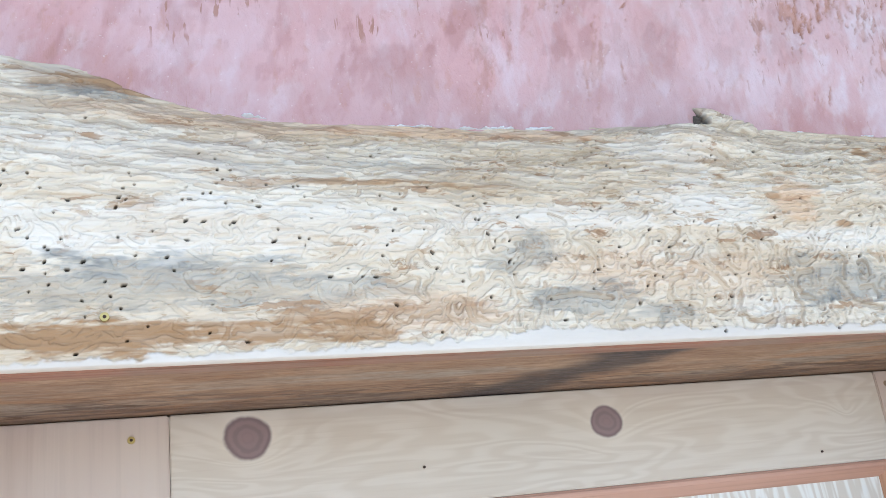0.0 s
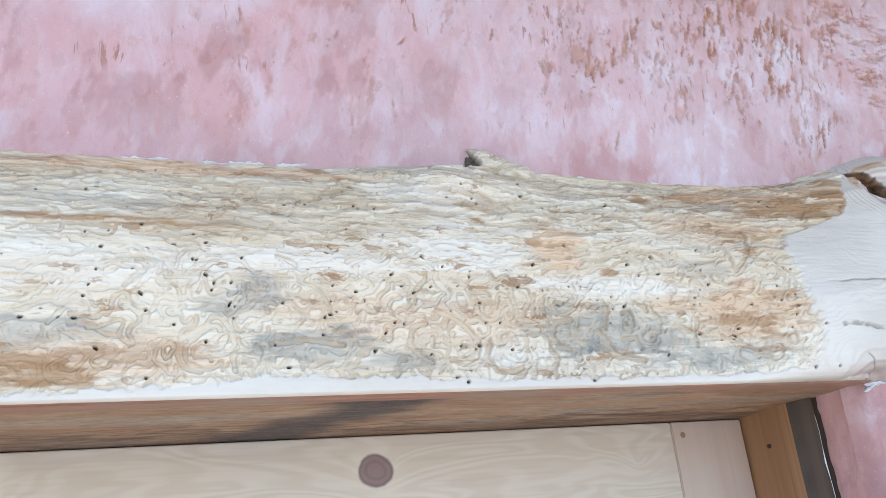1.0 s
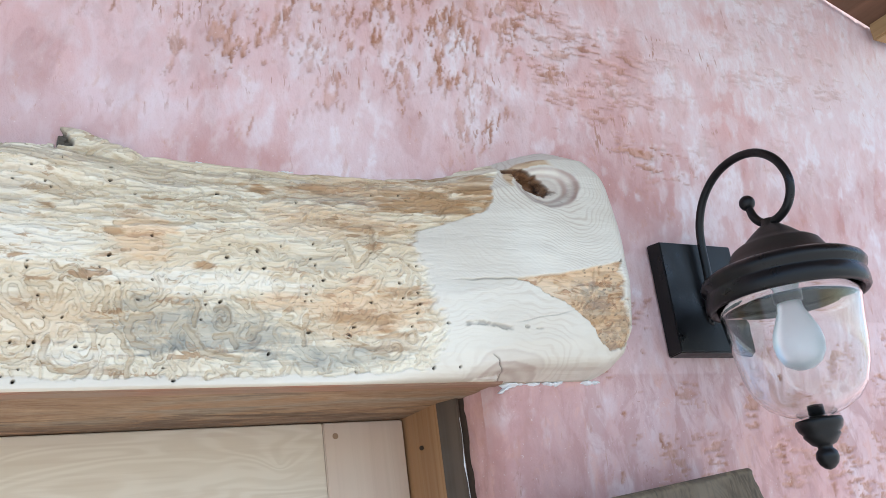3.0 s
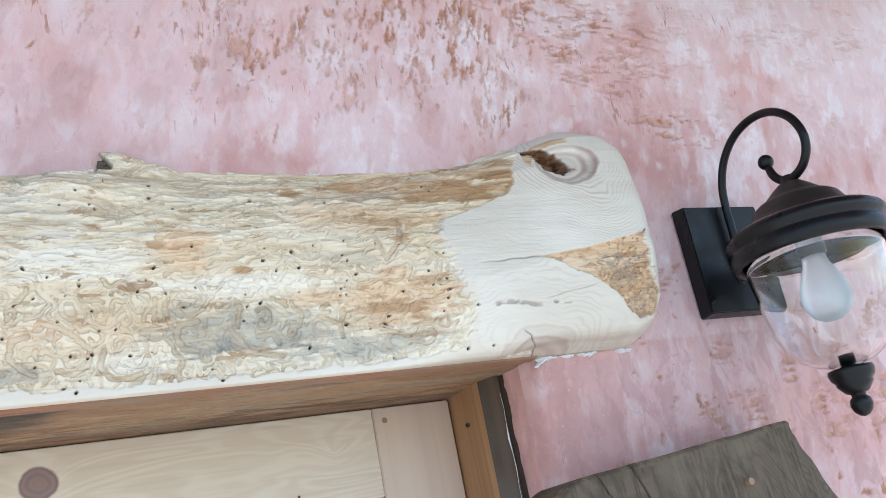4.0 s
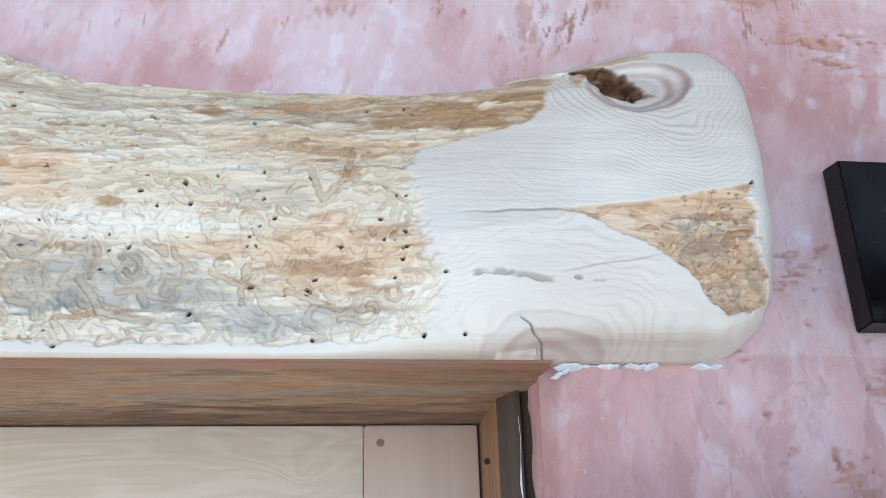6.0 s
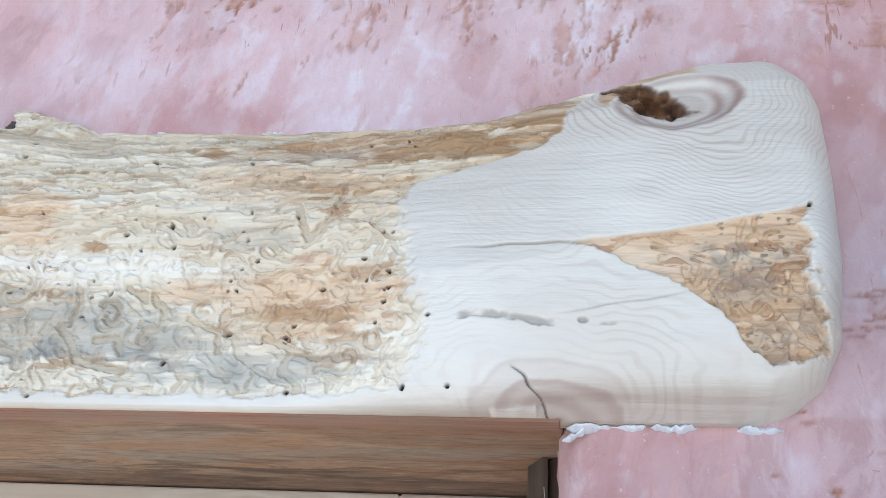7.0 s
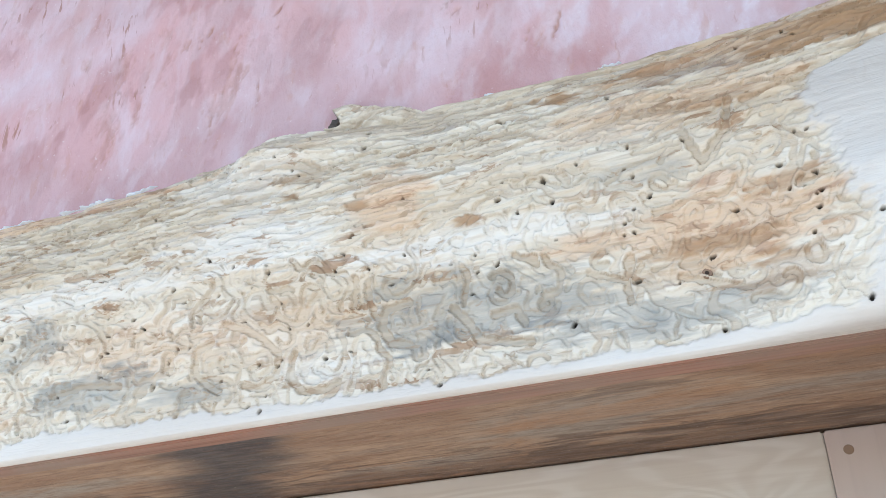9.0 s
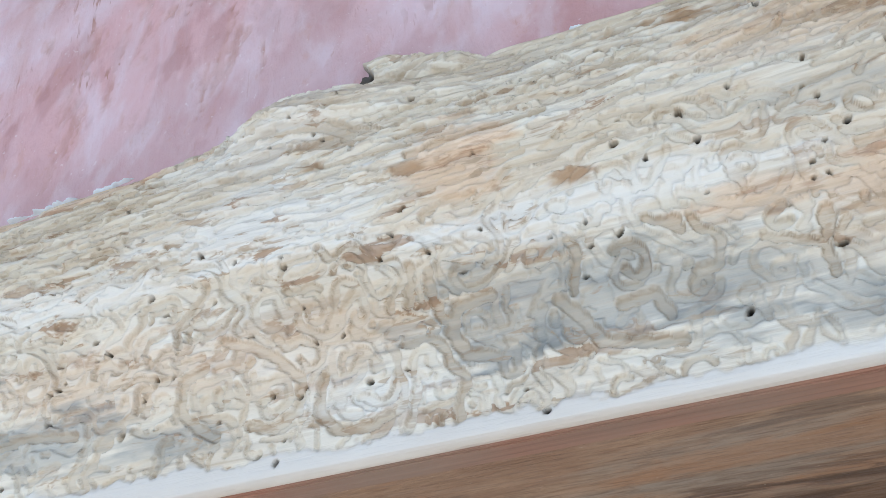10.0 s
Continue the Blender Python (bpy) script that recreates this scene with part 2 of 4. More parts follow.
wob = k.noise(30.0, None, 4)
d1, d2, d3 = knot_field(0.133, 1.973, 0.0262), knot_field(0.570, 1.9605, 0.0215), knot_field(0.93, 1.955, 0.03)
# the grain flows round the knots
lift = k.calc("ADD", k.calc("DIVIDE", 0.05, k.calc("ADD", d1, 0.8)), k.calc("DIVIDE", 0.04, k.calc("ADD", d2, 0.8)))
lift = k.calc("ADD", lift, k.calc("DIVIDE", 0.03, k.calc("ADD", d3, 1.0)))
comb = k.t.nodes.new("ShaderNodeCombineXYZ")
k.put(comb.inputs[0], k.calc("MULTIPLY", px, 0.16))
k.put(comb.inputs[2], k.calc("ADD", pz, k.calc("MULTIPLY", lift, 1.4)))
flow = k.noise(20.0, comb.outputs[0], 2, 0.45, 0.3)
thin = k.noise(160.0, k.place((0.04, 1, 1)), 4)
bands = k.calc("SINE", k.calc("MULTIPLY", flow, 85.0))
c = k.mix(k.step(bands, -1.0, 1.0), (0.63, 0.54, 0.42), (0.58, 0.485, 0.365))
c = k.mix(k.calc("MULTIPLY", k.step(flow, 0.5, 0.75), 0.35), c, (0.54, 0.43, 0.31))
c = k.mix(k.calc("MULTIPLY", k.step(thin, 0.48, 0.7), 0.3), c, (0.49, 0.375, 0.265))
for d in (d1, d2):
    dd = k.calc("ADD", d, k.calc("MULTIPLY", k.calc("SUBTRACT", wob, 0.5), 0.35))
    c = k.mix(k.calc("MULTIPLY", k.step(dd, 2.2, 1.0), 0.4), c, (0.67, 0.575, 0.44))
    heart = k.mix(k.step(k.calc("SINE", k.calc("ADD", k.calc("MULTIPLY", dd, 15.0), k.calc("MULTIPLY", wob, 6.0))), -1.0, 1.0), (0.205, 0.135, 0.12), (0.245, 0.16, 0.14))
    heart = k.mix(k.step(dd, 0.35, 0.1), heart, (0.25, 0.16, 0.14))
    heart = k.mix(k.calc("MULTIPLY", k.step(dd, 0.78, 0.95), 0.5), heart, (0.155, 0.095, 0.09))
    c = k.mix(k.step(dd, 1.10, 0.90), c, heart)
k.bump((thin, 0.0002), (flow, 0.0004))
RAIL = k.done(c)

k = Mat("flamed_plywood", 0.5)
wide = k.noise(6.0, k.place((2.2, 1, 0.35)), 3, 0.5, 1.0)
edges = k.calc("SINE", k.calc("MULTIPLY", wide, 70.0))
c = k.mix(k.step(edges, -0.9, 0.7), (0.74, 0.71, 0.62), (0.60, 0.53, 0.42))
c = k.mix(k.calc("MULTIPLY", k.step(k.noise(120.0, k.place((1, 1, 0.05))), 0.5, 0.7), 0.3), c, (0.55, 0.43, 0.28))
PLY = k.done(c)

k = Mat("black_iron", 0.42, 0.0)
k.b.inputs["Specular IOR Level"].default_value = 0.28
k.bump((k.noise(260.0), 0.0002))
IRON = k.done(k.mix(k.noise(30.0), (0.004, 0.004, 0.005), (0.010, 0.0095, 0.0095)), k.step(k.noise(40.0), 0.3, 0.7, 0.26, 0.42))
k = Mat("bronze_black", 0.5)
k.bump((k.noise(200.0), 0.0003))
CAPTOP = k.done(k.mix(k.noise(50.0), (0.012, 0.010, 0.009), (0.024, 0.019, 0.016)))
k = Mat("clear_glass", 0.01)
k.b.inputs["Transmission Weight"].default_value, k.b.inputs["IOR"].default_value = 1.0, 1.47
GLASS = k.done((0.96, 0.985, 0.98))
k = Mat("frosted_bulb", 0.3)
k.b.inputs["Transmission Weight"].default_value = 0.7
BULB = k.done(k.mix(k.noise(40.0), (0.86, 0.94, 0.98), (0.93, 0.97, 0.99)))
k = Mat("brass_screw", 0.35, 0.9)
BRASS = k.done(k.mix(k.noise(400.0), (0.52, 0.40, 0.14), (0.40, 0.30, 0.12)))
k = Mat("dark_hole", 0.9)
DARK = k.done(k.mix(k.noise(200.0), (0.03, 0.018, 0.01), (0.06, 0.035, 0.02)))
k = Mat("peg_wood", 0.6)
PEG = k.done(k.mix(k.noise(200.0), (0.31, 0.20, 0.115), (0.24, 0.145, 0.085)))

k = Mat("weathered_slab", 0.78)
edge, dark_face, top_pale = k.attr("bark")
fl = k.noise(6.0, k.place((1, 1, 0.3), (0, -12, 0)), 2, 0.5, 1.4)
bands = k.calc("SINE", k.calc("MULTIPLY", fl, 170.0))
thr = k.noise(150.0, k.place((1, 1, 0.05), (0, -8, 0)), 5, 0.6, 0.3)
c = k.mix(k.step(bands, -0.6, 1.0), (0.118, 0.088, 0.056), (0.090, 0.065, 0.041))
c = k.mix(k.calc("MULTIPLY", k.step(thr, 0.46, 0.66), 0.8), c, (0.042, 0.030, 0.02))
c = k.mix(k.calc("MULTIPLY", k.step(k.noise(14.0, None, 5), 0.5, 0.7), 0.6), c, (0.15, 0.118, 0.082))
c = k.mix(k.calc("MULTIPLY", top_pale, k.step(thr, 0.4, 0.6)), c, (0.22, 0.165, 0.10))
c = k.mix(edge, c, k.mix(k.step(fl, 0.4, 0.6), (0.32, 0.23, 0.12), (0.19, 0.12, 0.055)))
c = k.mix(dark_face, c, (0.026, 0.019, 0.013))
k.bump((thr, 0.001), (fl, 0.001))
SLAB = k.done(c)
k = Mat("patio_concrete", 0.9)
PATIO = k.done(k.mix(k.noise(3.0), (0.40, 0.39, 0.37), (0.50, 0.49, 0.47)))


# ---- mesh helpers ----
def part(name, bm, material, parent=None, label="", smooth=False):
    me = bpy.data.meshes.new(name)
    bm.to_mesh(me)
    bm.free()
    me.materials.append(material)
    if smooth:
        me.polygons.foreach_set("use_smooth", [True] * len(me.polygons))
    ob = new(name, me)
    ob.parent = parent
    return tagged(ob, label) if label else ob


def box(x0, y0, z0, x1, y1, z1, bevel=0.0, seg=2):
    bm = bmesh.new()
    bmesh.ops.create_cube(bm, size=1)
    for v in bm.verts:
        v.co = ((x0 + x1) / 2 + v.co.x * (x1 - x0), (y0 + y1) / 2 + v.co.y * (y1 - y0), (z0 + z1) / 2 + v.co.z * (z1 - z0))
    if bevel:
        bmesh.ops.bevel(bm, geom=bm.edges[:], offset=bevel, segments=seg, affect="EDGES")
    return bm


def join(*bms):
    out = bms[0]
    for b in bms[1:]:
        me = bpy.data.meshes.new("join")
        b.to_mesh(me)
        b.free()
        out.from_mesh(me)
        bpy.data.meshes.remove(me)
    return out


def prism(outline, z0, z1):
    """An upright prism over an outline in x and y."""
    bm = bmesh.new()
    low = [bm.verts.new((x, y, z0)) for x, y in outline]
    top = [bm.verts.new((x, y, z1)) for x, y in outline]
    bm.faces.new(low[::-1])
    bm.faces.new(top)
    for i in range(len(low)):
        j = (i + 1) % len(low)
        bm.faces.new((low[i], low[j], top[j], top[i]))
    bmesh.ops.recalc_face_normals(bm, faces=bm.faces)
    return bm


def lathe(profile, at, seg=48, closed=False):
    """Turns (radius, height) points about the upright axis through at."""
    bm = bmesh.new()
    rows = []
    for r, z in profile:
        rows.append([bm.verts.new((at[0] + r * math.cos(2 * math.pi * i / seg), at[1] + r * math.sin(2 * math.pi * i / seg), z)) for i in range(seg)])
    pairs = list(zip(rows, rows[1:])) + ([(rows[-1], rows[0])] if closed else [])
    for a, b in pairs:
        for i in range(seg):
            bm.faces.new((a[i], a[(i + 1) % seg], b[(i + 1) % seg], b[i]))
    bmesh.ops.remove_doubles(bm, verts=bm.verts, dist=1e-6)
    bmesh.ops.recalc_face_normals(bm, faces=bm.faces)
    return bm


def tube(points, radius, seg=14):
    """A round bar along points, with a radius or a list of radii."""
    bm = bmesh.new()
    pts = [Vector(p) for p in points]
    rad = radius if isinstance(radius, list) else [radius] * len(pts)
    rings, side = [], None
    for i, p in enumerate(pts):
        d = (pts[min(i + 1, len(pts) - 1)] - pts[max(i - 1, 0)]).normalized()
        side = (side - d * side.dot(d)).normalized() if side else d.orthogonal().normalized()
        up = d.cross(side)
        rings.append([bm.verts.new(p + rad[i] * (math.cos(2 * math.pi * j / seg) * side + math.sin(2 * math.pi * j / seg) * up)) for j in range(seg)])
    for a, b in zip(rings, rings[1:]):
        for j in range(seg):
            bm.faces.new((a[j], a[(j + 1) % seg], b[(j + 1) % seg], b[j]))
    bm.faces.new(rings[0][::-1])
    bm.faces.new(rings[-1])
    bmesh.ops.recalc_face_normals(bm, faces=bm.faces)
    return bm


def smoothstep(a, b, x):
    q = np.clip((x - a) / (b - a), 0, 1)
    return q * q * (3 - 2 * q)


LATTICE = np.random.default_rng(5).random((256, 256))


def lattice(u, v):
    iu, iv = np.floor(u).astype(int), np.floor(v).astype(int)
    fu, fv = u - iu, v - iv
    fu, fv = fu * fu * (3 - 2 * fu), fv * fv * (3 - 2 * fv)
    a, b = LATTICE[iu & 255, iv & 255], LATTICE[(iu + 1) & 255, iv & 255]
    c2, d = LATTICE[iu & 255, (iv + 1) & 255], LATTICE[(iu + 1) & 255, (iv + 1) & 255]
    return (a * (1 - fu) + b * fu) * (1 - fv) + (c2 * (1 - fu) + d * fu) * fv


def fbm(u, v, octaves=4):
    out, amp, total = 0.0, 1.0, 0.0
    for n in range(octaves):
        out = out + amp * (lattice(u * 2**n + 17.3 * n, v * 2**n + 9.1 * n) - 0.5)
        total += amp * 0.5
        amp *= 0.55
    return out / total


def sheet(name, X, Y, Z, keep, material, layers, back=None):
    """A fine sheet over a grid; keep says which cells stay; back closes its rim at that depth."""
    ni, nj = X.shape
    idx = np.arange(ni * nj).reshape(ni, nj)
    quads = np.stack([idx[:-1, :-1], idx[1:, :-1], idx[1:, 1:], idx[:-1, 1:]], -1)[keep]
    co = np.stack([X, Y, Z], -1).reshape(-1, 3)
    faces = quads.reshape(-1, 4)
    if back is not None:
        rim = np.r_[idx[:, 0], idx[-1, 1:], idx[-2::-1, -1], idx[0, -2:0:-1]]
        rear = co[rim].copy()
        rear[:, 1] = back
        n0 = len(co)
        rear_i = n0 + np.arange(len(rim))
        centre = n0 + len(rim)
        co = np.r_[co, rear, [[X.mean(), back, Z.mean()]]]
        side = np.stack([rim, rear_i, np.roll(rear_i, -1), np.roll(rim, -1)], -1)
        fan = np.stack([rear_i, np.full(len(rim), centre), np.roll(rear_i, -1)], -1)
    else:
        side, fan = np.zeros((0, 4), int), np.zeros((0, 3), int)
    quad_all = np.r_[faces, side]
    me = bpy.data.meshes.new(name)
    me.vertices.add(len(co))
    me.vertices.foreach_set("co", co.astype(np.float32).ravel())
    loops = np.r_[quad_all.ravel(), fan.ravel()]
    counts = np.r_[np.full(len(quad_all), 4), np.full(len(fan), 3)]
    me.loops.add(len(loops))
    me.loops.foreach_set("vertex_index", loops.astype(np.int32))
    me.polygons.add(len(counts))
    me.polygons.foreach_set("loop_start", np.r_[0, np.cumsum(counts)[:-1]].astype(np.int32))
    me.polygons.foreach_set("use_smooth", np.ones(len(counts), bool))
    me.update(calc_edges=True)
    for layer, channels in layers.items():
        a = me.attributes.new(layer, "FLOAT_COLOR", "POINT")
        data = np.zeros((len(co), 4), np.float32)
        for n, ch in enumerate(channels):
            data[: ni * nj, n] = ch.ravel()
        data[:, 3] = 1
        a.data.foreach_set("color", data.ravel())
    me.materials.append(material)
    return new(name, me)


rng = np.random.default_rng(11)

# ---- the log over the door ----
STEP = 0.00085
BOTTOM = 2.0015
gx = np.arange(-0.30, 1.3561, STEP)
gz = np.arange(BOTTOM, 2.3551, STEP)
X, Z = np.meshgrid(gx, gz, indexing="ij")
NI, NJ = X.shape

crest_x = (-0.30, -0.10, -0.05, -0.01, 0.02, 0.09, 0.18, 0.37, 0.46, 0.54, 0.63, 0.72, 0.80, 0.91, 1.01, 1.08, 1.166, 1.215, 1.25, 1.30, 1.356)
crest_z = (2.325, 2.313, 2.307, 2.294, 2.278, 2.260, 2.252, 2.253, 2.257, 2.266, 2.272, 2.267, 2.265, 2.264, 2.267, 2.274, 2.302, 2.319, 2.331, 2.333, 2.333)
crest = np.interp(gx, crest_x, crest_z)
kern = np.hanning(31)
crest = np.convolve(np.pad(crest, 15, mode="edge"), kern / kern.sum(), "valid")
crest += 0.0016 * fbm(gx * 40, gx * 0 + 3.0)
spur = smoothstep(0.638, 0.641, gx) * np.clip(1 - (gx - 0.655) / 0.078, 0, 1) ** 1.2
crest = crest[:, None]
sole = 2.0005 + (0.010 * smoothstep(1.06, 1.16, gx))[:, None]
V = np.clip((Z - sole) / (crest - sole), 0, 1)
H = Z + (0.0075 * X + 0.0014) * (1 - V)

knots_v = (0, 0.1, 0.2, 0.35, 0.5, 0.6, 0.7, 0.83, 0.93, 1)
body = np.interp(V, knots_v, (0.027, 0.0265, 0.029, 0.035, 0.045, 0.046, 0.040, 0.026, 0.013, 0.0))
end = np.interp(V, knots_v, (0.044, 0.055, 0.060, 0.064, 0.061, 0.058, 0.053, 0.044, 0.028, 0.0))
w = smoothstep(0.92, 1.07, X)
deep = body * (1 - w) + end * w + 0.009 * smoothstep(0.75, 0.4, X) * np.sin(np.pi * V)
deep += 0.004 * fbm(X * 7, Z * 16, 3) * np.sin(np.pi * np.clip(V, 0.03, 1))
# the log swells into a shoulder below the spur
deep += 0.027 * np.exp(-(((X - 0.602) / np.where(X < 0.602, 0.045, 0.075)) ** 2) - ((H - 2.240) / 0.026) ** 2) * smoothstep(1.0, 0.95, V)
q = np.clip((Z - sole) / 0.014, 0, 1)
deep -= 0.010 * (1 - np.sqrt(np.clip(1 - (1 - q) ** 2, 0, 1))) * (0.25 + 1.5 * w)
deep -= np.clip(Z - crest, 0, None) * 1.6
rise = (Z - crest) / (0.022 * spur[:, None] + 1e-4)
mound = 0.015 * np.sqrt(np.clip(1 - np.clip(rise, 0, 1) ** 2, 0, 1)) * smoothstep(-0.030, -0.002, Z - crest) * smoothstep(0.03, 0.2, spur[:, None]) - 0.01 * (rise > 1)
deep = np.where(spur[:, None] > 0.03, np.maximum(deep, mound), deep)
# rounded right-hand end
tip = np.interp(Z, (2.0, 2.012, 2.03, 2.06, 2.12, 2.20, 2.265, 2.29, 2.31, 2.325, 2.335, 2.345), (1.276, 1.296, 1.317, 1.331, 1.338, 1.341, 1.341, 1.336, 1.324, 1.304, 1.28, 1.25))
q = np.clip((tip - X) / 0.034, 0, 1)
rounding = np.sqrt(np.clip(1 - (1 - q) ** 2, 0, 1))
deep = np.where(deep > 0, deep * rounding, deep) - np.clip(X - tip, 0, None) * 1.6 - 0.004 * (1 - rounding)
deep -= np.where(X > 1.12, np.clip(sole - Z, 0, None) * 2.0, 0)

# where the surface was sanded smooth: a sharp scarp above, a worn edge below
rag = 0.010 * fbm(X * 60, Z * 90) + 0.005 * fbm(X * 160, Z * 220)
border = np.interp(H, (2.0, 2.016, 2.026, 2.035, 2.05, 2.066, 2.089, 2.112, 2.134, 2.15, 2.171, 2.181, 2.191, 2.205, 2.213, 2.228, 2.255, 2.282, 2.33),
                   (0.985, 1.008, 1.026, 1.038, 1.045, 1.044, 1.034, 1.032, 1.025, 1.017, 1.014, 1.026, 1.060, 1.097, 1.119, 1.135, 1.141, 1.164, 1.18))
scarp = smoothstep(2.168, 2.190, H)
edge_w = 0.010 - 0.0075 * scarp
sanded = smoothstep(-edge_w, edge_w, X - border + (1.7 - 1.45 * scarp) * rag)
wedge_top = np.interp(X, (1.142, 1.176, 1.238, 1.301, 1.32), (2.1235, 2.129, 2.139, 2.153, 2.157))
wedge_low = np.interp(X, (1.142, 1.155, 1.168, 1.182, 1.196, 1.226, 1.243, 1.253, 1.262, 1.275, 1.290, 1.32), (2.1230, 2.1190, 2.1140, 2.1080, 2.1010, 2.0870, 2.0740, 2.060, 2.047, 2.039, 2.040, 2.052))
wedge_end = np.interp(H, (2.03, 2.045, 2.06, 2.10, 2.15), (1.286, 1.306, 1.315, 1.306, 1.305))
wedge = smoothstep(0, 0.004, X - 1.142) * smoothstep(-0.0008, 0.0016, wedge_top - H + rag * 0.15) * smoothstep(-0.001, 0.0022, H - wedge_low + rag * 0.5) * smoothstep(-0.002, 0.004, wedge_end - X + rag)
lip = np.interp(gx, (-0.3, 0.26, 0.32, 0.40, 0.47, 0.60, 0.78, 1.0), (0.005, 0.006, 0.010, 0.017, 0.015, 0.010, 0.007, 0.009))[:, None]
strip = smoothstep(0.002, -0.002, Z - BOTTOM - lip - rag * 0.55)
sanded = np.maximum(sanded * (1 - wedge), strip)


def row_of(x, z):
    """Grid place of a point of the finished face."""
    v = min(max((z - 2.004) / 0.262, 0.0), 1.0)
    return int((x - gx[0]) / STEP), int((z - (0.0075 * x + 0.0014) * (1 - v) - gz[0]) / STEP)


# beetle galleries: tunnels that turn away from one another
carved, tint = np.zeros_like(X), np.zeros_like(X)
owner = np.zeros((NI, NJ), np.int32)


def bore(x, z, width, depth, tone, who=0, soft=0.34):
    i0, j0 = int((x - gx[0]) / STEP), int((z - gz[0]) / STEP)
    n = int(width / STEP) + 2
    a, b, c3, d = max(i0 - n, 0), min(i0 + n + 1, NI), max(j0 - n, 0), min(j0 + n + 1, NJ)
    if a >= b or c3 >= d:
        return
    r = np.hypot(gx[a:b, None] - x, gz[None, c3:d] - z) / width
    s = np.clip((1 - r) / soft, 0, 1)
    s = s * s * (3 - 2 * s)
    patch = carved[a:b, c3:d]
    deeper = depth * s > patch
    patch[deeper] = (depth * s)[deeper]
    t = tint[a:b, c3:d]
    t[deeper] = (tone * s)[deeper]
    if who:
        owner[a:b, c3:d][r < 1.0] = who


def taken(x, z, who):
    i, j = int((x - gx[0]) / STEP), int((z - gz[0]) / STEP)
    if not (0 <= i < NI and 0 <= j < NJ):
        return True
    return owner[i, j] not in (0, who)


# old shallow scribbles under the rest
length = 0.0
while length < 22.0:
    x, z = rng.uniform(-0.2, 1.08), rng.uniform(2.006, 2.28)
    width, depth, tone = rng.uniform(0.0016, 0.0030), rng.uniform(0.0004, 0.0012), rng.uniform(0.0, 0.6)
    way, steps = rng.choice((0.0, math.pi)) + rng.normal(0, 0.2), int(rng.uniform(15, 50))
    for n in range(steps):
        bore(x, z, width, depth, tone)
        way += rng.normal(0, 0.16) - 0.07 * math.sin(way * 2)
        x, z = x + 0.0013 * math.cos(way), z + 0.0013 * math.sin(way)
    length += steps * 0.0013

# the tunnels that stand out
serial = 0
for width, route in ((0.0032, ((0.684, 2.104), (0.682, 2.082))), (0.0034, ((0.694, 2.100), (0.694, 2.088), (0.700, 2.070))),
                     (0.0042, ((0.726, 2.078), (0.708, 2.076), (0.703, 2.064), (0.710, 2.051), (0.726, 2.047))),
                     (0.0036, ((0.572, 2.086), (0.590, 2.079), (0.603, 2.071), (0.618, 2.056), (0.615, 2.040), (0.600, 2.033), (0.586, 2.037))),
                     (0.0036, ((0.631, 2.055), (0.626, 2.037), (0.638, 2.025), (0.655, 2.024), (0.667, 2.029))),
                     (0.0033, ((0.970, 2.181), (0.966, 2.157), (0.947, 2.136), (0.941, 2.150), (0.936, 2.166), (0.924, 2.162))),
                     (0.0036, ((0.560, 2.073), (0.546, 2.069), (0.543, 2.052), (0.556, 2.040), (0.566, 2.034))),
                     (0.0038, ((0.760, 2.068), (0.770, 2.056), (0.777, 2.043), (0.796, 2.038), (0.815, 2.035))),
                     (0.0036, ((0.790, 2.058), (0.806, 2.060), (0.812, 2.047))), (0.0030, ((0.86, 2.076), (0.884, 2.066), (0.886, 2.050))),
                     (0.0034, ((0.405, 2.052), (0.44, 2.056), (0.475, 2.051))), (0.0030, ((0.92, 2.062), (0.945, 2.052), (0.965, 2.044)))):
    serial += 1
    depth, tone = rng.uniform(0.0022, 0.0030), rng.uniform(0.5, 0.9)
    for (xa, za), (xb, zb) in zip(route, route[1:]):
        n = int(math.hypot(xb - xa, zb - za) / 0.0012) + 1
        for m in range(n):
            x, z = xa + (xb - xa) * m / n, za + (zb - za) * m / n
            v = min(max((z - 2.004) / 0.262, 0.0), 1.0)
            bore(x + 0.0006 * math.sin(m * 0.9), z - (0.0075 * x + 0.0014) * (1 - v), width * (1 + 0.12 * math.sin(m * 0.7 + serial)), depth, tone, serial)

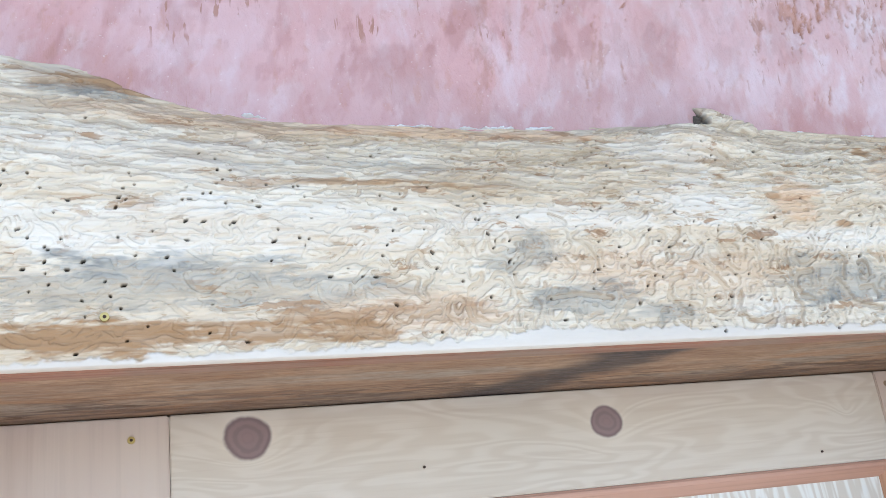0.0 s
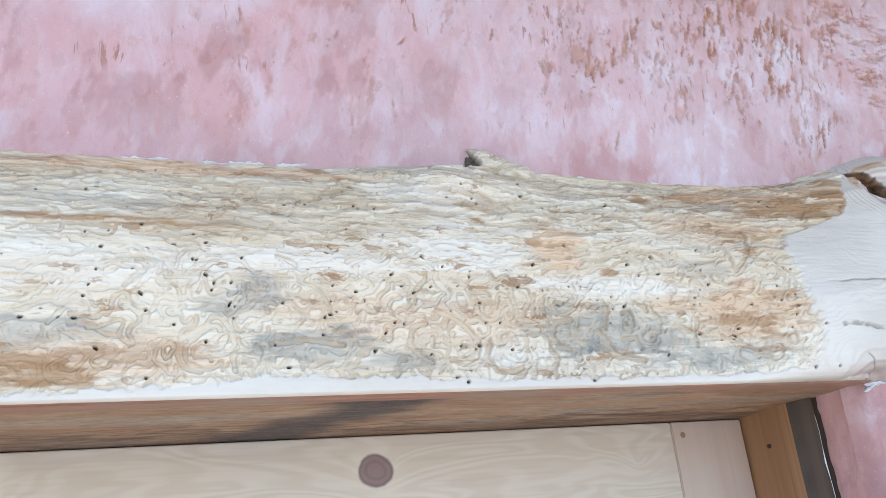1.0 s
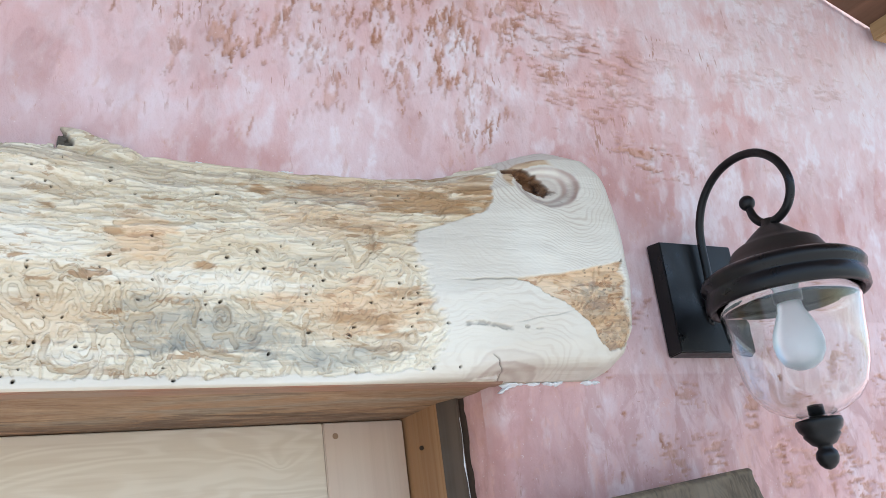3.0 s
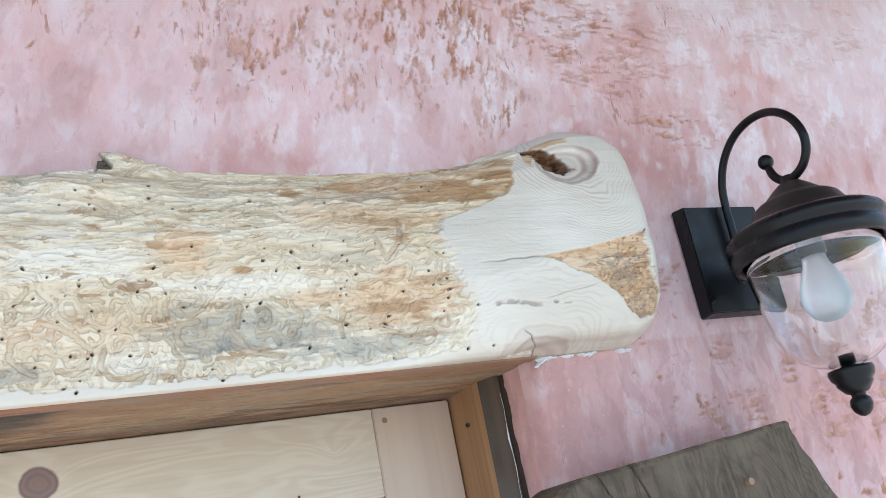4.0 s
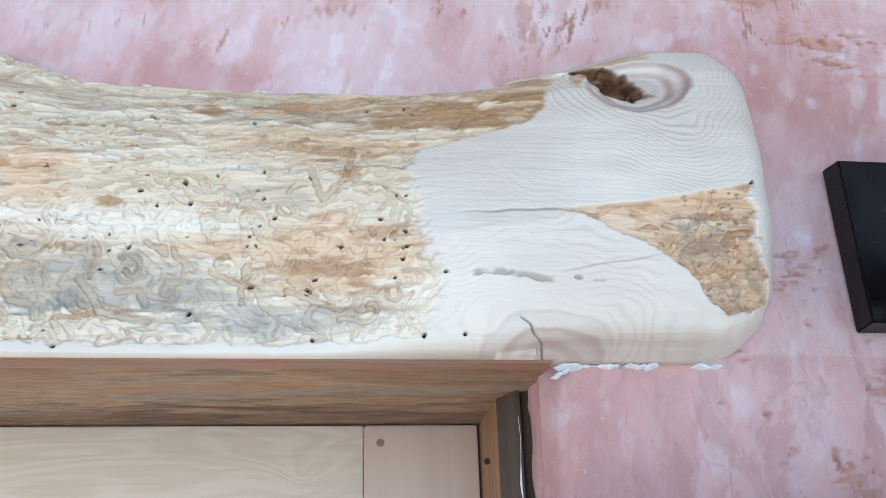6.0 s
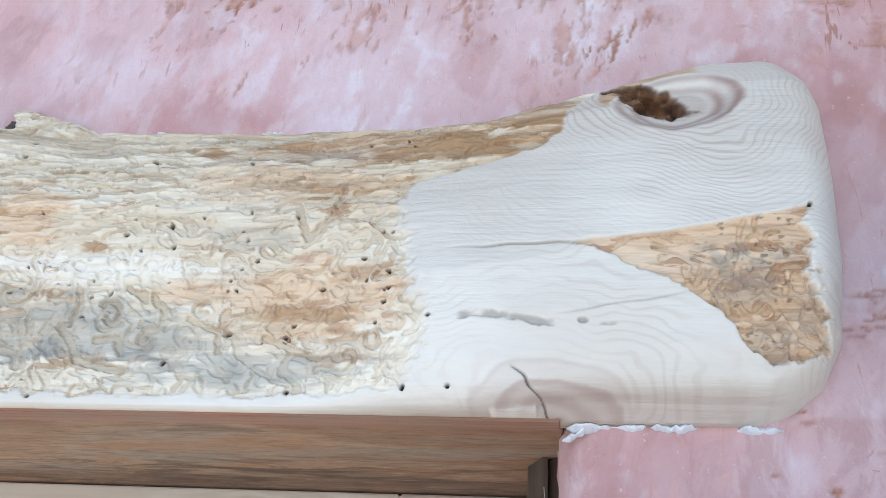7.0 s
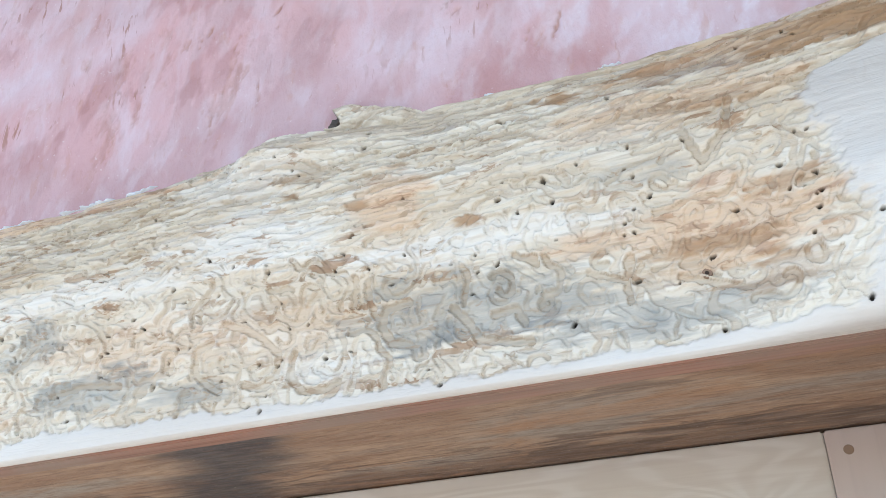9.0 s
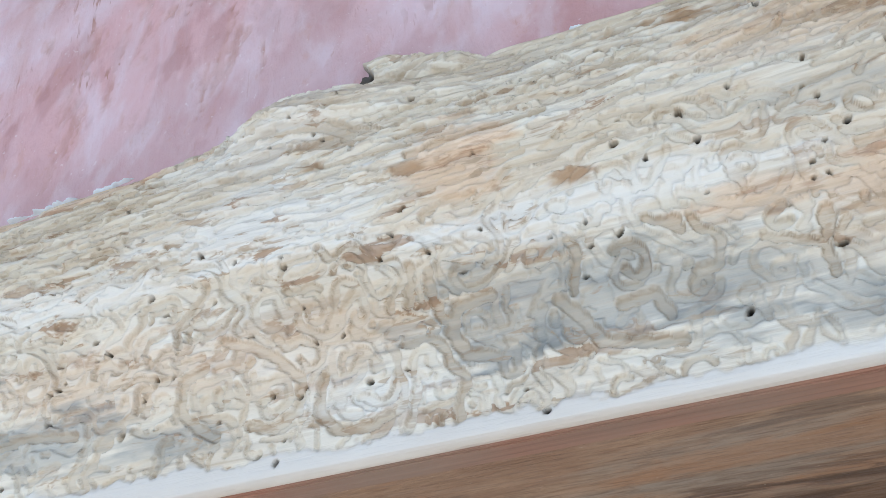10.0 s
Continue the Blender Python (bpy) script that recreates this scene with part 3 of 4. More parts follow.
for attempt in range(4200):
    x, z = (rng.uniform(-0.22, 1.10), rng.uniform(2.006, 2.285)) if attempt % 24 else (rng.uniform(1.22, 1.315), rng.uniform(2.035, 2.12))
    if z > 2.245 and 0.10 < x < 0.48:
        continue
    if taken(x, z, 0):
        continue
    hi = float(np.clip((z - 2.085) / 0.05, 0, 1)) * (0.45 if x > 0.80 and z < 2.15 else 1.0)
    left = float(np.clip((0.30 - x) / 0.15, 0, 1))
    hi = max(hi, 0.75 * left)
    fringe = z < 2.032 and x > 0.30
    width = rng.uniform(0.0020, 0.0032) * (1 - hi) * (0.62 if fringe else 1.0) + rng.uniform(0.0013, 0.0027) * hi
    depth = width * rng.uniform(0.34, 0.92) * (1 - 0.40 * left)
    tone, serial = 0.75 * rng.uniform(0.0, 1.0) ** 1.3, serial + 1
    way = rng.choice((0.0, math.pi)) + rng.normal(0, 0.2) if rng.random() < hi else rng.uniform(0, 2 * math.pi)
    if fringe and rng.random() < 0.7:
        way = math.pi / 2 + rng.normal(0, 0.35)
    curl, bias = 0.0, rng.normal(0, 0.03)
    for n in range(int(rng.uniform(6, 20) if fringe else rng.uniform(12, 80))):
        look_on = 1.9 * width + 0.0010
        if taken(x + look_on * math.cos(way), z + look_on * math.sin(way), serial):
            for turn in (0.5, -0.5, 1.0, -1.0, 1.6, -1.6):
                if not taken(x + look_on * math.cos(way + turn), z + look_on * math.sin(way + turn), serial):
                    way, curl = way + turn, 0.0
                    break
            else:
                break
        bore(x, z, width * (1 + 0.16 * math.sin(n * 0.5 + serial)), depth, tone, serial)
        curl = 0.8 * curl + rng.normal(0, 0.10)
        way += (curl + bias) * (1 - 0.6 * hi) - 0.10 * hi * math.sin(way * 2)
        x, z = x + 0.0012 * math.cos(way), z + 0.0012 * math.sin(way)

raw = 1 - sanded
grain = 0.0006 * fbm(X * 12, Z * 260, 4) + 0.0007 * fbm(X * 30, Z * 120, 4)
ridge = np.clip(2.8 * fbm(X * 16 + 2, Z * 135 + 2.0 * fbm(X * 20, Z * 20, 2), 3), -1, 1) * smoothstep(2.12, 2.20, Z) * 0.0020
bare = smoothstep(2.236, 2.246, H + rag * 0.5) * smoothstep(0.02, 0.14, X) * smoothstep(0.50, 0.44, X)
carved *= 1 - 0.9 * bare
# shade of steep gallery walls and ridge valleys, taken from the relief into colour
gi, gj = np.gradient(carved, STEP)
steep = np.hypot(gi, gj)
groove_shade = smoothstep(0.5, 1.5, steep) * smoothstep(0.0003, 0.0012, carved) * (0.25 + 0.60 * smoothstep(-0.2, 0.4, fbm(X * 45, Z * 45, 3))) * raw
groove_shade = np.maximum(groove_shade, 0.45 * smoothstep(0.30, 0.55, -ridge / 0.0020) * raw * smoothstep(2.15, 2.20, Z))
deep -= (1.75 * carved + 0.0008) * raw * smoothstep(0.001, 0.006, deep)
deep += (grain + ridge) * raw
deep -= wedge * (0.003 + 0.0022 * fbm(X * 40, Z * 190, 4))

# exit holes: carved, with their inner shade also put into the colour
hole_shade = np.zeros_like(X)


def exit_hole(x, z, rx, rz, turn):
    i0, j0 = row_of(x, z)
    a, b, c3, d = max(i0 - 7, 0), min(i0 + 8, NI), max(j0 - 7, 0), min(j0 + 8, NJ)
    if a >= b or c3 >= d:
        return
    u, v = gx[a:b, None] - gx[0] - i0 * STEP, gz[None, c3:d] - gz[0] - j0 * STEP
    r = np.hypot((u * math.cos(turn) + v * math.sin(turn)) / rx, (v * math.cos(turn) - u * math.sin(turn)) / rz)
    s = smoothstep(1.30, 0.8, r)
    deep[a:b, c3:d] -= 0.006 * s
    hole_shade[a:b, c3:d] = np.maximum(hole_shade[a:b, c3:d], s)


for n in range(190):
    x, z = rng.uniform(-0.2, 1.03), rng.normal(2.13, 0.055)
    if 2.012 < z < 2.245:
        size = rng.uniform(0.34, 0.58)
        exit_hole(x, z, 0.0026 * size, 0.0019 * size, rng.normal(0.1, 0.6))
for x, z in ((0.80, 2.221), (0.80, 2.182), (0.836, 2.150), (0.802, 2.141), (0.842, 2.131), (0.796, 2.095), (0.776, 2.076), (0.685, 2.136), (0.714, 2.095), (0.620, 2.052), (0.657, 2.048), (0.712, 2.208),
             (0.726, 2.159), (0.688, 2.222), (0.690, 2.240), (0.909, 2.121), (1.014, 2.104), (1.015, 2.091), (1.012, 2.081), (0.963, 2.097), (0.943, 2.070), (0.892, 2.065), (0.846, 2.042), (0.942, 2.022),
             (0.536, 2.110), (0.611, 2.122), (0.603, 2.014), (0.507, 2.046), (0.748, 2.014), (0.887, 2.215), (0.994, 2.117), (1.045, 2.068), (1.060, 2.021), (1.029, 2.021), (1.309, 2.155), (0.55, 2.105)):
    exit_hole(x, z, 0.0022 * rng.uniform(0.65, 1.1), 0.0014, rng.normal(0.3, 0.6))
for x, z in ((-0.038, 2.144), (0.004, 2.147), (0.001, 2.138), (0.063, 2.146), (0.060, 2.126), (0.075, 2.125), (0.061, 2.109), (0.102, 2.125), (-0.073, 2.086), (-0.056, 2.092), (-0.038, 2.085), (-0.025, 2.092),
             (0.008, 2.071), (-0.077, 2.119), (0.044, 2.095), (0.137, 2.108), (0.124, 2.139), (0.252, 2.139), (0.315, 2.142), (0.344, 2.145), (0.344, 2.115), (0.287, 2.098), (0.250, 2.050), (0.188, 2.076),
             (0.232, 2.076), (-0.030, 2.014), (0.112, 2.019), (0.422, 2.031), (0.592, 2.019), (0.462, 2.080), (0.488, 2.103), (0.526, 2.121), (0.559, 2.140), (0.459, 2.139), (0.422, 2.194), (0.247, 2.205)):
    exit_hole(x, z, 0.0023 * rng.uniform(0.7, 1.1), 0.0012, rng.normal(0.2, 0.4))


# stains
def blot(rows, edge=0.8):
    out = np.zeros_like(X)
    ragged = 0.6 * fbm(X * 22, Z * 60, 4) + 0.6 * fbm(X * 45, Z * 300, 4)
    for cx, cz, rx, rz, much in rows:
        r = np.hypot((X - cx) / rx, (H - cz) / rz)
        out = np.maximum(out, much * smoothstep(-0.25, 0.40, 1 - r + 1.5 * edge * ragged))
    return out


grey = blot(((0.02, 2.070, 0.18, 0.024, 1.0), (0.21, 2.064, 0.07, 0.011, 0.8), (0.36, 2.086, 0.03, 0.010, 0.8), (0.390, 2.102, 0.022, 0.015, 0.9), (0.435, 2.051, 0.07, 0.017, 1.0), (0.535, 2.036, 0.045, 0.011, 0.8),
             (0.79, 2.062, 0.10, 0.028, 1.0), (0.712, 2.090, 0.022, 0.012, 0.9), (0.90, 2.038, 0.09, 0.013, 0.75), (-0.027, 2.267, 0.045, 0.010, 1.0), (0.905, 2.138, 0.038, 0.014, 0.55), (0.96, 2.222, 0.06, 0.010, 0.6), (0.22, 2.188, 0.10, 0.005, 0.5), (0.33, 2.152, 0.05, 0.003, 0.6)))
brown = blot(((-0.02, 2.027, 0.13, 0.014, 1.0), (0.13, 2.027, 0.12, 0.011, 1.0), (0.28, 2.043, 0.09, 0.009, 0.6), (0.23, 2.166, 0.09, 0.004, 0.8), (0.33, 2.163, 0.05, 0.003, 0.7), (0.16, 2.040, 0.04, 0.006, 0.9),
              (1.06, 2.222, 0.075, 0.024, 0.95), (0.96, 2.238, 0.12, 0.008, 0.7), (1.11, 2.255, 0.05, 0.025, 1.0), (-0.01, 2.283, 0.09, 0.012, 0.9), (0.935, 2.078, 0.05, 0.007, 0.65), (0.985, 2.052, 0.025, 0.012, 0.7), (0.990, 2.105, 0.025, 0.008, 0.45),
              (0.60, 2.094, 0.07, 0.005, 0.45), (0.777, 2.131, 0.013, 0.005, 0.9), (0.852, 2.232, 0.017, 0.006, 1.0), (0.685, 2.163, 0.014, 0.005, 0.8), (0.625, 2.185, 0.011, 0.004, 0.9), (0.725, 2.190, 0.010, 0.006, 0.6), (0.74, 2.204, 0.03, 0.003, 0.7), (0.96, 2.185, 0.035, 0.010, 0.5)))
ochre = np.maximum(blot(((1.02, 2.232, 0.13, 0.028, 0.75), (0.30, 2.243, 0.20, 0.012, 0.85), (0.50, 2.078, 0.09, 0.024, 0.45), (0.715, 2.160, 0.030, 0.034, 0.75), (0.93, 2.19, 0.09, 0.02, 0.5), (0.955, 2.088, 0.070, 0.032, 0.72), (0.86, 2.096, 0.035, 0.010, 0.6), (0.1, 2.245, 0.2, 0.02, 0.4), (0.62, 2.075, 0.06, 0.02, 0.35), (0.27, 2.040, 0.12, 0.02, 0.5)), 0.6), wedge * 0.95)
grey = grey * (0.70 + 0.30 * smoothstep(-0.2, 0.3, fbm(X * 60, Z * 120, 3))) * (1 - 0.35 * np.clip(tint, 0, 1))
brown = np.maximum(brown, wedge * 0.40 * smoothstep(-0.1, 0.4, fbm(X * 25, Z * 260)))
grey = np.maximum(grey, wedge * 0.6 * smoothstep(1.215, 1.245, X) * smoothstep(2.135, 2.12, H) * smoothstep(0.0, 0.5, fbm(X * 70, Z * 90) + 0.2))
bleach = blot(((0.78, 2.116, 0.13, 0.013, 1.0), (0.10, 2.120, 0.28, 0.022, 0.9), (0.60, 2.150, 0.08, 0.035, 0.9), (0.45, 2.130, 0.14, 0.014, 0.7), (0.66, 2.040, 0.04, 0.012, 0.6), (0.02, 2.20, 0.12, 0.03, 0.5), (0.57, 2.215, 0.06, 0.025, 0.7)), 0.9)

# the knot at the end with its rotten hollow and the growth rings round it
ku, kv = (X - 1.226) * 0.97 + (H - 2.262) * 0.24, (H - 2.262) * 0.97 - (X - 1.226) * 0.24
hole_r = np.hypot(ku / 0.050, kv / np.where(kv < 0, 0.036, 0.030))
wob = 0.10 * fbm(X * 50, Z * 50, 3)
deep -= 0.013 * smoothstep(1.04, 0.55, hole_r + wob)
hollow = np.hypot((X - 1.207 + 0.35 * (H - 2.268)) / 0.034, (H - 2.268 + 0.30 * (X - 1.207)) / 0.017) + 0.5 * fbm(X * 70, Z * 110, 3)
deep -= 0.022 * smoothstep(1.0, 0.4, hollow) - 0.004 * smoothstep(0.1, 0.5, fbm(X * 120, Z * 160, 3)) * smoothstep(1.1, 0.7, hollow)
rot = smoothstep(1.08, 0.80, hollow)
knot = smoothstep(1.06, 0.95, hole_r + wob) * (0.30 + 0.25 * np.sin(hole_r * 22 + 6 * wob) * smoothstep(0.3, 0.6, hole_r) + 0.25 * smoothstep(1.245, 1.26, X))
foot_in = np.hypot((X - 1.135) / 0.045, (H - 2.010) / 0.018) + 0.18 * fbm(X * 40, Z * 60)
foot_out = np.hypot((X - 1.130) / 0.056, (H - 2.008) / 0.032) + 0.12 * fbm(X * 40, Z * 60)
knot = np.maximum(knot, 0.52 * smoothstep(1.05, 0.92, foot_in) * (0.75 + 0.25 * np.sin(foot_in * 16)))
knot = np.maximum(knot, 0.13 * smoothstep(1.04, 0.97, foot_out) + 0.10 * smoothstep(0.10, 0.0, np.abs(foot_out - 0.97)))
knot = np.maximum(knot, 0.16 * smoothstep(0.012, 0.004, H - 2.012) * smoothstep(1.15, 1.19, X) * smoothstep(1.30, 1.25, X))
# raw shelf over the hollow
shelf = smoothstep(1.02, 1.10, hole_r + wob) * smoothstep(1.52, 1.36, hole_r + 0.5 * wob) * smoothstep(0.002, 0.010, kv) * smoothstep(0.034, 0.020, ku) * smoothstep(-0.064, -0.054, ku)
sanded = np.maximum(sanded * (1 - shelf), 0.0)
raw = 1 - sanded
brown, ochre = np.maximum(brown, 0.55 * shelf), np.maximum(ochre, 0.8 * shelf)
hole_shade = np.maximum(hole_shade, wedge * 0.6 * smoothstep(0.45, 0.65, fbm(X * 150, Z * 240, 3)) * smoothstep(1.20, 1.25, X))
above = smoothstep(-0.002, 0.002, H - np.where(X < 1.142, 2.119 + 0.05 * (X - 1.06), wedge_top))
upper = np.hypot((X - 1.236) / (1.05 + 0.35 * smoothstep(1.2, 1.0, X)), (H - 2.275) / (1 + 0.25 * smoothstep(1.22, 1.32, X))) + 0.010 * fbm(X * 20, Z * 22, 3) + 0.012 * smoothstep(1.13, 1.05, X) * fbm(X * 55, Z * 45, 2)
lower = np.hypot((X - 1.125) * 0.42, H - 2.025) + 0.016 * fbm(X * 18, Z * 26, 3)
ring = upper * above * (26 + 6 * smoothstep(0.04, 0.14, upper)) + lower * (1 - above) * 24
pitch = smoothstep(1.01, 1.07, X) * (0.10 + above * (0.25 + 0.65 * smoothstep(0.16, 0.07, np.hypot(X - 1.236, H - 2.265))) + 0.42 * (1 - above)) * smoothstep(0.95, 1.1, hole_r) * smoothstep(0.9, 1.1, foot_out)
deep += 0.00005 * np.sin(ring * 43) * sanded * pitch * above
# splits and pits of the smooth end
split = smoothstep(0.0015, 0.0003, np.abs(H - np.interp(X, (1.04, 1.081, 1.11, 1.142), (2.1185, 2.1200, 2.1225, 2.1235)) - 0.0005 * np.sin(X * 190))) * smoothstep(1.050, 1.095, X) * smoothstep(1.16, 1.13, X)
hairline = smoothstep(0.0010, 0.0002, np.abs(H - 2.071 - 0.18 * (X - 1.137) - 0.0006 * np.sin(X * 130))) * smoothstep(1.13, 1.15, X) * smoothstep(1.235, 1.20, X)
pit_z = 2.0665 + 0.0025 * np.sin((X - 1.064) * 70) + 0.0015 * fbm(X * 120, X * 0 + 4)
pits = smoothstep(0.0030, 0.0012, np.abs(H - pit_z) + 0.0012 * fbm(X * 200, Z * 200, 2)) * smoothstep(1.064, 1.070, X) * smoothstep(1.134, 1.126, X)
pits = np.maximum(pits, smoothstep(1.1, 0.6, np.hypot((X - 1.151) / 0.004, (H - 2.066) / 0.0022)))
pits = np.maximum(pits, 0.6 * smoothstep(1.2, 0.5, np.hypot((X - 1.168) / 0.006, (H - 2.064) / 0.0013)))
check = smoothstep(0.0013, 0.0003, np.abs((X - 1.105) + 1.05 * (H - 2.034) + 0.0015 * np.sin(Z * 500))) * smoothstep(2.008, 2.012, H) * smoothstep(2.036, 2.032, H)
deep -= 0.003 * split + 0.0022 * pits + 0.003 * check + 0.0008 * hairline
# splits and pits are darkened in the colour besides being cut
hole_shade = np.maximum.reduce([hole_shade, 0.40 * split, 0.42 * pits * smoothstep(-0.4, 0.1, fbm(X * 90, Z * 90, 3)), 0.7 * check, 0.25 * hairline])
# hollow behind the spur, its shade put into the colour as well
pocket = smoothstep(0.0015, -0.0005, X - 0.6410 - 0.013 * np.clip(1 - (H - crest) / 0.020, 0, 1)) * smoothstep(0.636, 0.638, X) * smoothstep(-0.006, -0.002, H - crest)
deep -= 0.010 * pocket
hole_shade = np.maximum(hole_shade, 0.9 * pocket)

Y = -np.clip(deep, -0.03, None)
log = sheet("log_lintel", X, Y, H, np.ones((NI - 1, NJ - 1), bool), LOG, {"stain": (grey, brown, ochre), "form": (sanded, tint * raw, hole_shade), "grain": (ring / 10.0, rot, knot), "shade_bleach": (groove_shade, pitch, bleach)}, 0.0075)
tagged(log, "pale worm-eaten pine log lintel with a sanded end above the door", "lintel")


# ---- the plastered wall ----
PSTEP = 0.0025
wx = np.arange(-0.30, 2.3001, PSTEP)
wz = np.arange(1.62, 2.9001, PSTEP)
WX, WZ = np.meshgrid(wx, wz, indexing="ij")
relief = 0.006 * fbm(WX * 2.4, WZ * 2.4, 3) + 0.0022 * fbm(WX * 9, WZ * 7, 4) + 0.0007 * fbm(WX * 50, WZ * 30, 4)
scar = np.zeros_like(WX)
MI, MJ = WX.shape
lean_u, lean_v = WX * 0.26 + WZ * 0.97, WX * 0.97 - WZ * 0.26
flat = smoothstep(1.15, 1.35, WX)
ragged = (0.35 * fbm(WX * 50, WZ * 38, 3) + 0.8 * fbm(lean_u * 55, lean_v * 230, 4)) * (1 - flat) + flat * (0.35 * fbm(WX * 40, WZ * 60, 3) + 0.8 * fbm(WX * 60, WZ * 200, 4))


def scratch(x, z, long, wide, turn, much):
    n = int((long + wide) / PSTEP) + 3
    i0, j0 = int((x - wx[0]) / PSTEP), int((z - wz[0]) / PSTEP)
    a, b, c3, d = max(i0 - n, 0), min(i0 + n + 1, MI), max(j0 - n, 0), min(j0 + n + 1, MJ)
    if a >= b or c3 >= d:
        return
    u, v = wx[a:b, None] - x, wz[None, c3:d] - z
    s = (u * math.cos(turn) + v * math.sin(turn)) / long
    t = (v * math.cos(turn) - u * math.sin(turn)) / wide
    m = smoothstep(0.0, 0.40, 0.52 - np.hypot(s, t) + 1.35 * ragged[a:b, c3:d]) * much * smoothstep(1.9, 1.3, np.hypot(s, t))
    scar[a:b, c3:d] = np.maximum(scar[a:b, c3:d], m)


def tear(x, z, long, wide, turn, much):
    """A field of torn streaks where the trowel dragged."""
    n = int(1.4 * max(long, wide) / PSTEP) + 3
    i0, j0 = int((x - wx[0]) / PSTEP), int((z - wz[0]) / PSTEP)
    a, b, c3, d = max(i0 - n, 0), min(i0 + n + 1, MI), max(j0 - n, 0), min(j0 + n + 1, MJ)
    if a >= b or c3 >= d:
        return
    u, v = wx[a:b, None] - x, wz[None, c3:d] - z
    r = np.hypot((u * math.cos(turn) + v * math.sin(turn)) / long, (v * math.cos(turn) - u * math.sin(turn)) / wide)
    m = smoothstep(0.02, 0.24, 0.24 - 0.50 * r + 1.5 * ragged[a:b, c3:d]) * much * smoothstep(1.35, 0.9, r)
    scar[a:b, c3:d] = np.maximum(scar[a:b, c3:d], m)


for n in range(170):
    # trowel passes, dense over the middle of the wall and sparse by the log
    x, z = (rng.uniform(-0.25, 1.95), rng.uniform(2.33, 2.82)) if n % 3 else (rng.normal(1.12, 0.16), rng.normal(2.50, 0.05))
    if z < 2.39 and x < 1.1 and rng.random() < 0.75 or abs(x - 0.68) < 0.07 and z < 2.46:
        continue
    lean = math.radians(rng.normal(72, 14)) if x < 1.25 else math.radians(rng.normal(15, 25))
    weight = 0.35 + 0.65 * smoothstep(0.3, 0.8, x) * smoothstep(1.6, 1.2, x)
    tear(x, z, rng.uniform(0.02, 0.075), rng.uniform(0.008, 0.028), lean, weight * rng.uniform(0.5, 1.0))
    for m in range(int(rng.uniform(0, 4))):
        scratch(x + rng.normal(0, 0.05), z + rng.normal(0, 0.03), rng.uniform(0.006, 0.045), rng.uniform(0.0025, 0.007), lean + rng.normal(0, 0.25), weight * rng.uniform(0.3, 0.9))
for x, z, long, wide, lean, much in ((1.144, 2.430, 0.028, 0.012, 0.75, 1.0), (1.098, 2.416, 0.030, 0.014, 0.6, 0.9), (1.036, 2.420, 0.030, 0.010, 1.3, 0.8), (1.130, 2.500, 0.060, 0.035, 1.2, 0.9), (1.031, 2.505, 0.045, 0.016, 1.25, 1.0), (0.985, 2.49, 0.040, 0.012, 1.35, 0.9),
                                     (0.67, 2.448, 0.030, 0.014, 1.0, 0.4), (1.25, 2.535, 0.06, 0.03, 1.1, 0.9), (1.40, 2.510, 0.075, 0.022, -0.25, 0.8), (1.445, 2.355, 0.060, 0.010, 0.02, 1.0), (1.43, 2.330, 0.055, 0.009, 0.0, 0.9), (1.50, 2.318, 0.05, 0.012, 0.1, 0.6),
                                     (0.93, 2.43, 0.030, 0.030, 1.3, 0.6), (1.06, 2.455, 0.030, 0.012, 0.9, 0.8), (1.33, 2.43, 0.05, 0.012, -0.2, 0.5), (1.20, 2.40, 0.035, 0.009, -0.5, 0.6)):
    tear(x, z, long, wide, lean, much)
# fine upright cuts above the log
for x, z, count in ((0.899, 2.350, 5), (0.825, 2.308, 4), (1.18, 2.385, 5), (0.365, 2.290, 2), (0.55, 2.40, 5), (0.47, 2.42, 4), (0.98, 2.38, 4)):
    for m in range(count):
        scratch(x + rng.normal(0, 0.018), z + rng.normal(0, 0.008), rng.uniform(0.008, 0.022), 0.0026, math.radians(rng.normal(74, 8)), rng.uniform(0.5, 0.9))
for n in range(150):
    # crumbs torn out under and beside the lamp
    scratch(rng.uniform(1.24, 2.1), rng.uniform(1.68, 2.12), rng.uniform(0.004, 0.022), rng.uniform(0.002, 0.007), rng.normal(0.9, 0.7), rng.uniform(0.4, 1.0))
for n in range(64):
    tear(rng.uniform(1.22, 2.0), rng.uniform(1.70, 2.10), rng.uniform(0.02, 0.05), rng.uniform(0.01, 0.03), rng.normal(1.2, 0.4), rng.uniform(0.5, 1.0))

crack = smoothstep(0.0022, 0.0006, np.abs(WX - 1.155 - 0.012 * fbm(WX * 0 + 2, WZ * 26) - 0.25 * (2.45 - WZ) * 0.2)) * smoothstep(2.36, 2.38, WZ) * smoothstep(2.53, 2.50, WZ)
scar = np.maximum(scar, 0.7 * crack)
top_of_log = np.interp(WX, crest_x, crest_z)
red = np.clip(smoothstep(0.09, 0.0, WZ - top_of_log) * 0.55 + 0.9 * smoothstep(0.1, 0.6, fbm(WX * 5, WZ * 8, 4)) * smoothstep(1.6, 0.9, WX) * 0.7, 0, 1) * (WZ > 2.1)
red = np.maximum(red, (0.45 + 0.55 * smoothstep(-0.2, 0.5, fbm(WX * 9 + 4, WZ * 5, 4))) * (WZ < 2.02) * (0.4 + 0.6 * smoothstep(1.75, 1.3, WX)))
pale = (0.25 + 0.75 * smoothstep(1.9, 2.2, WZ)) * smoothstep(0.1, 0.55, fbm(WX * 6 + 8, WZ * 4, 4) + 0.9 * smoothstep(1.25, 2.0, WX) * smoothstep(2.15, 2.5, WZ)) * 0.75
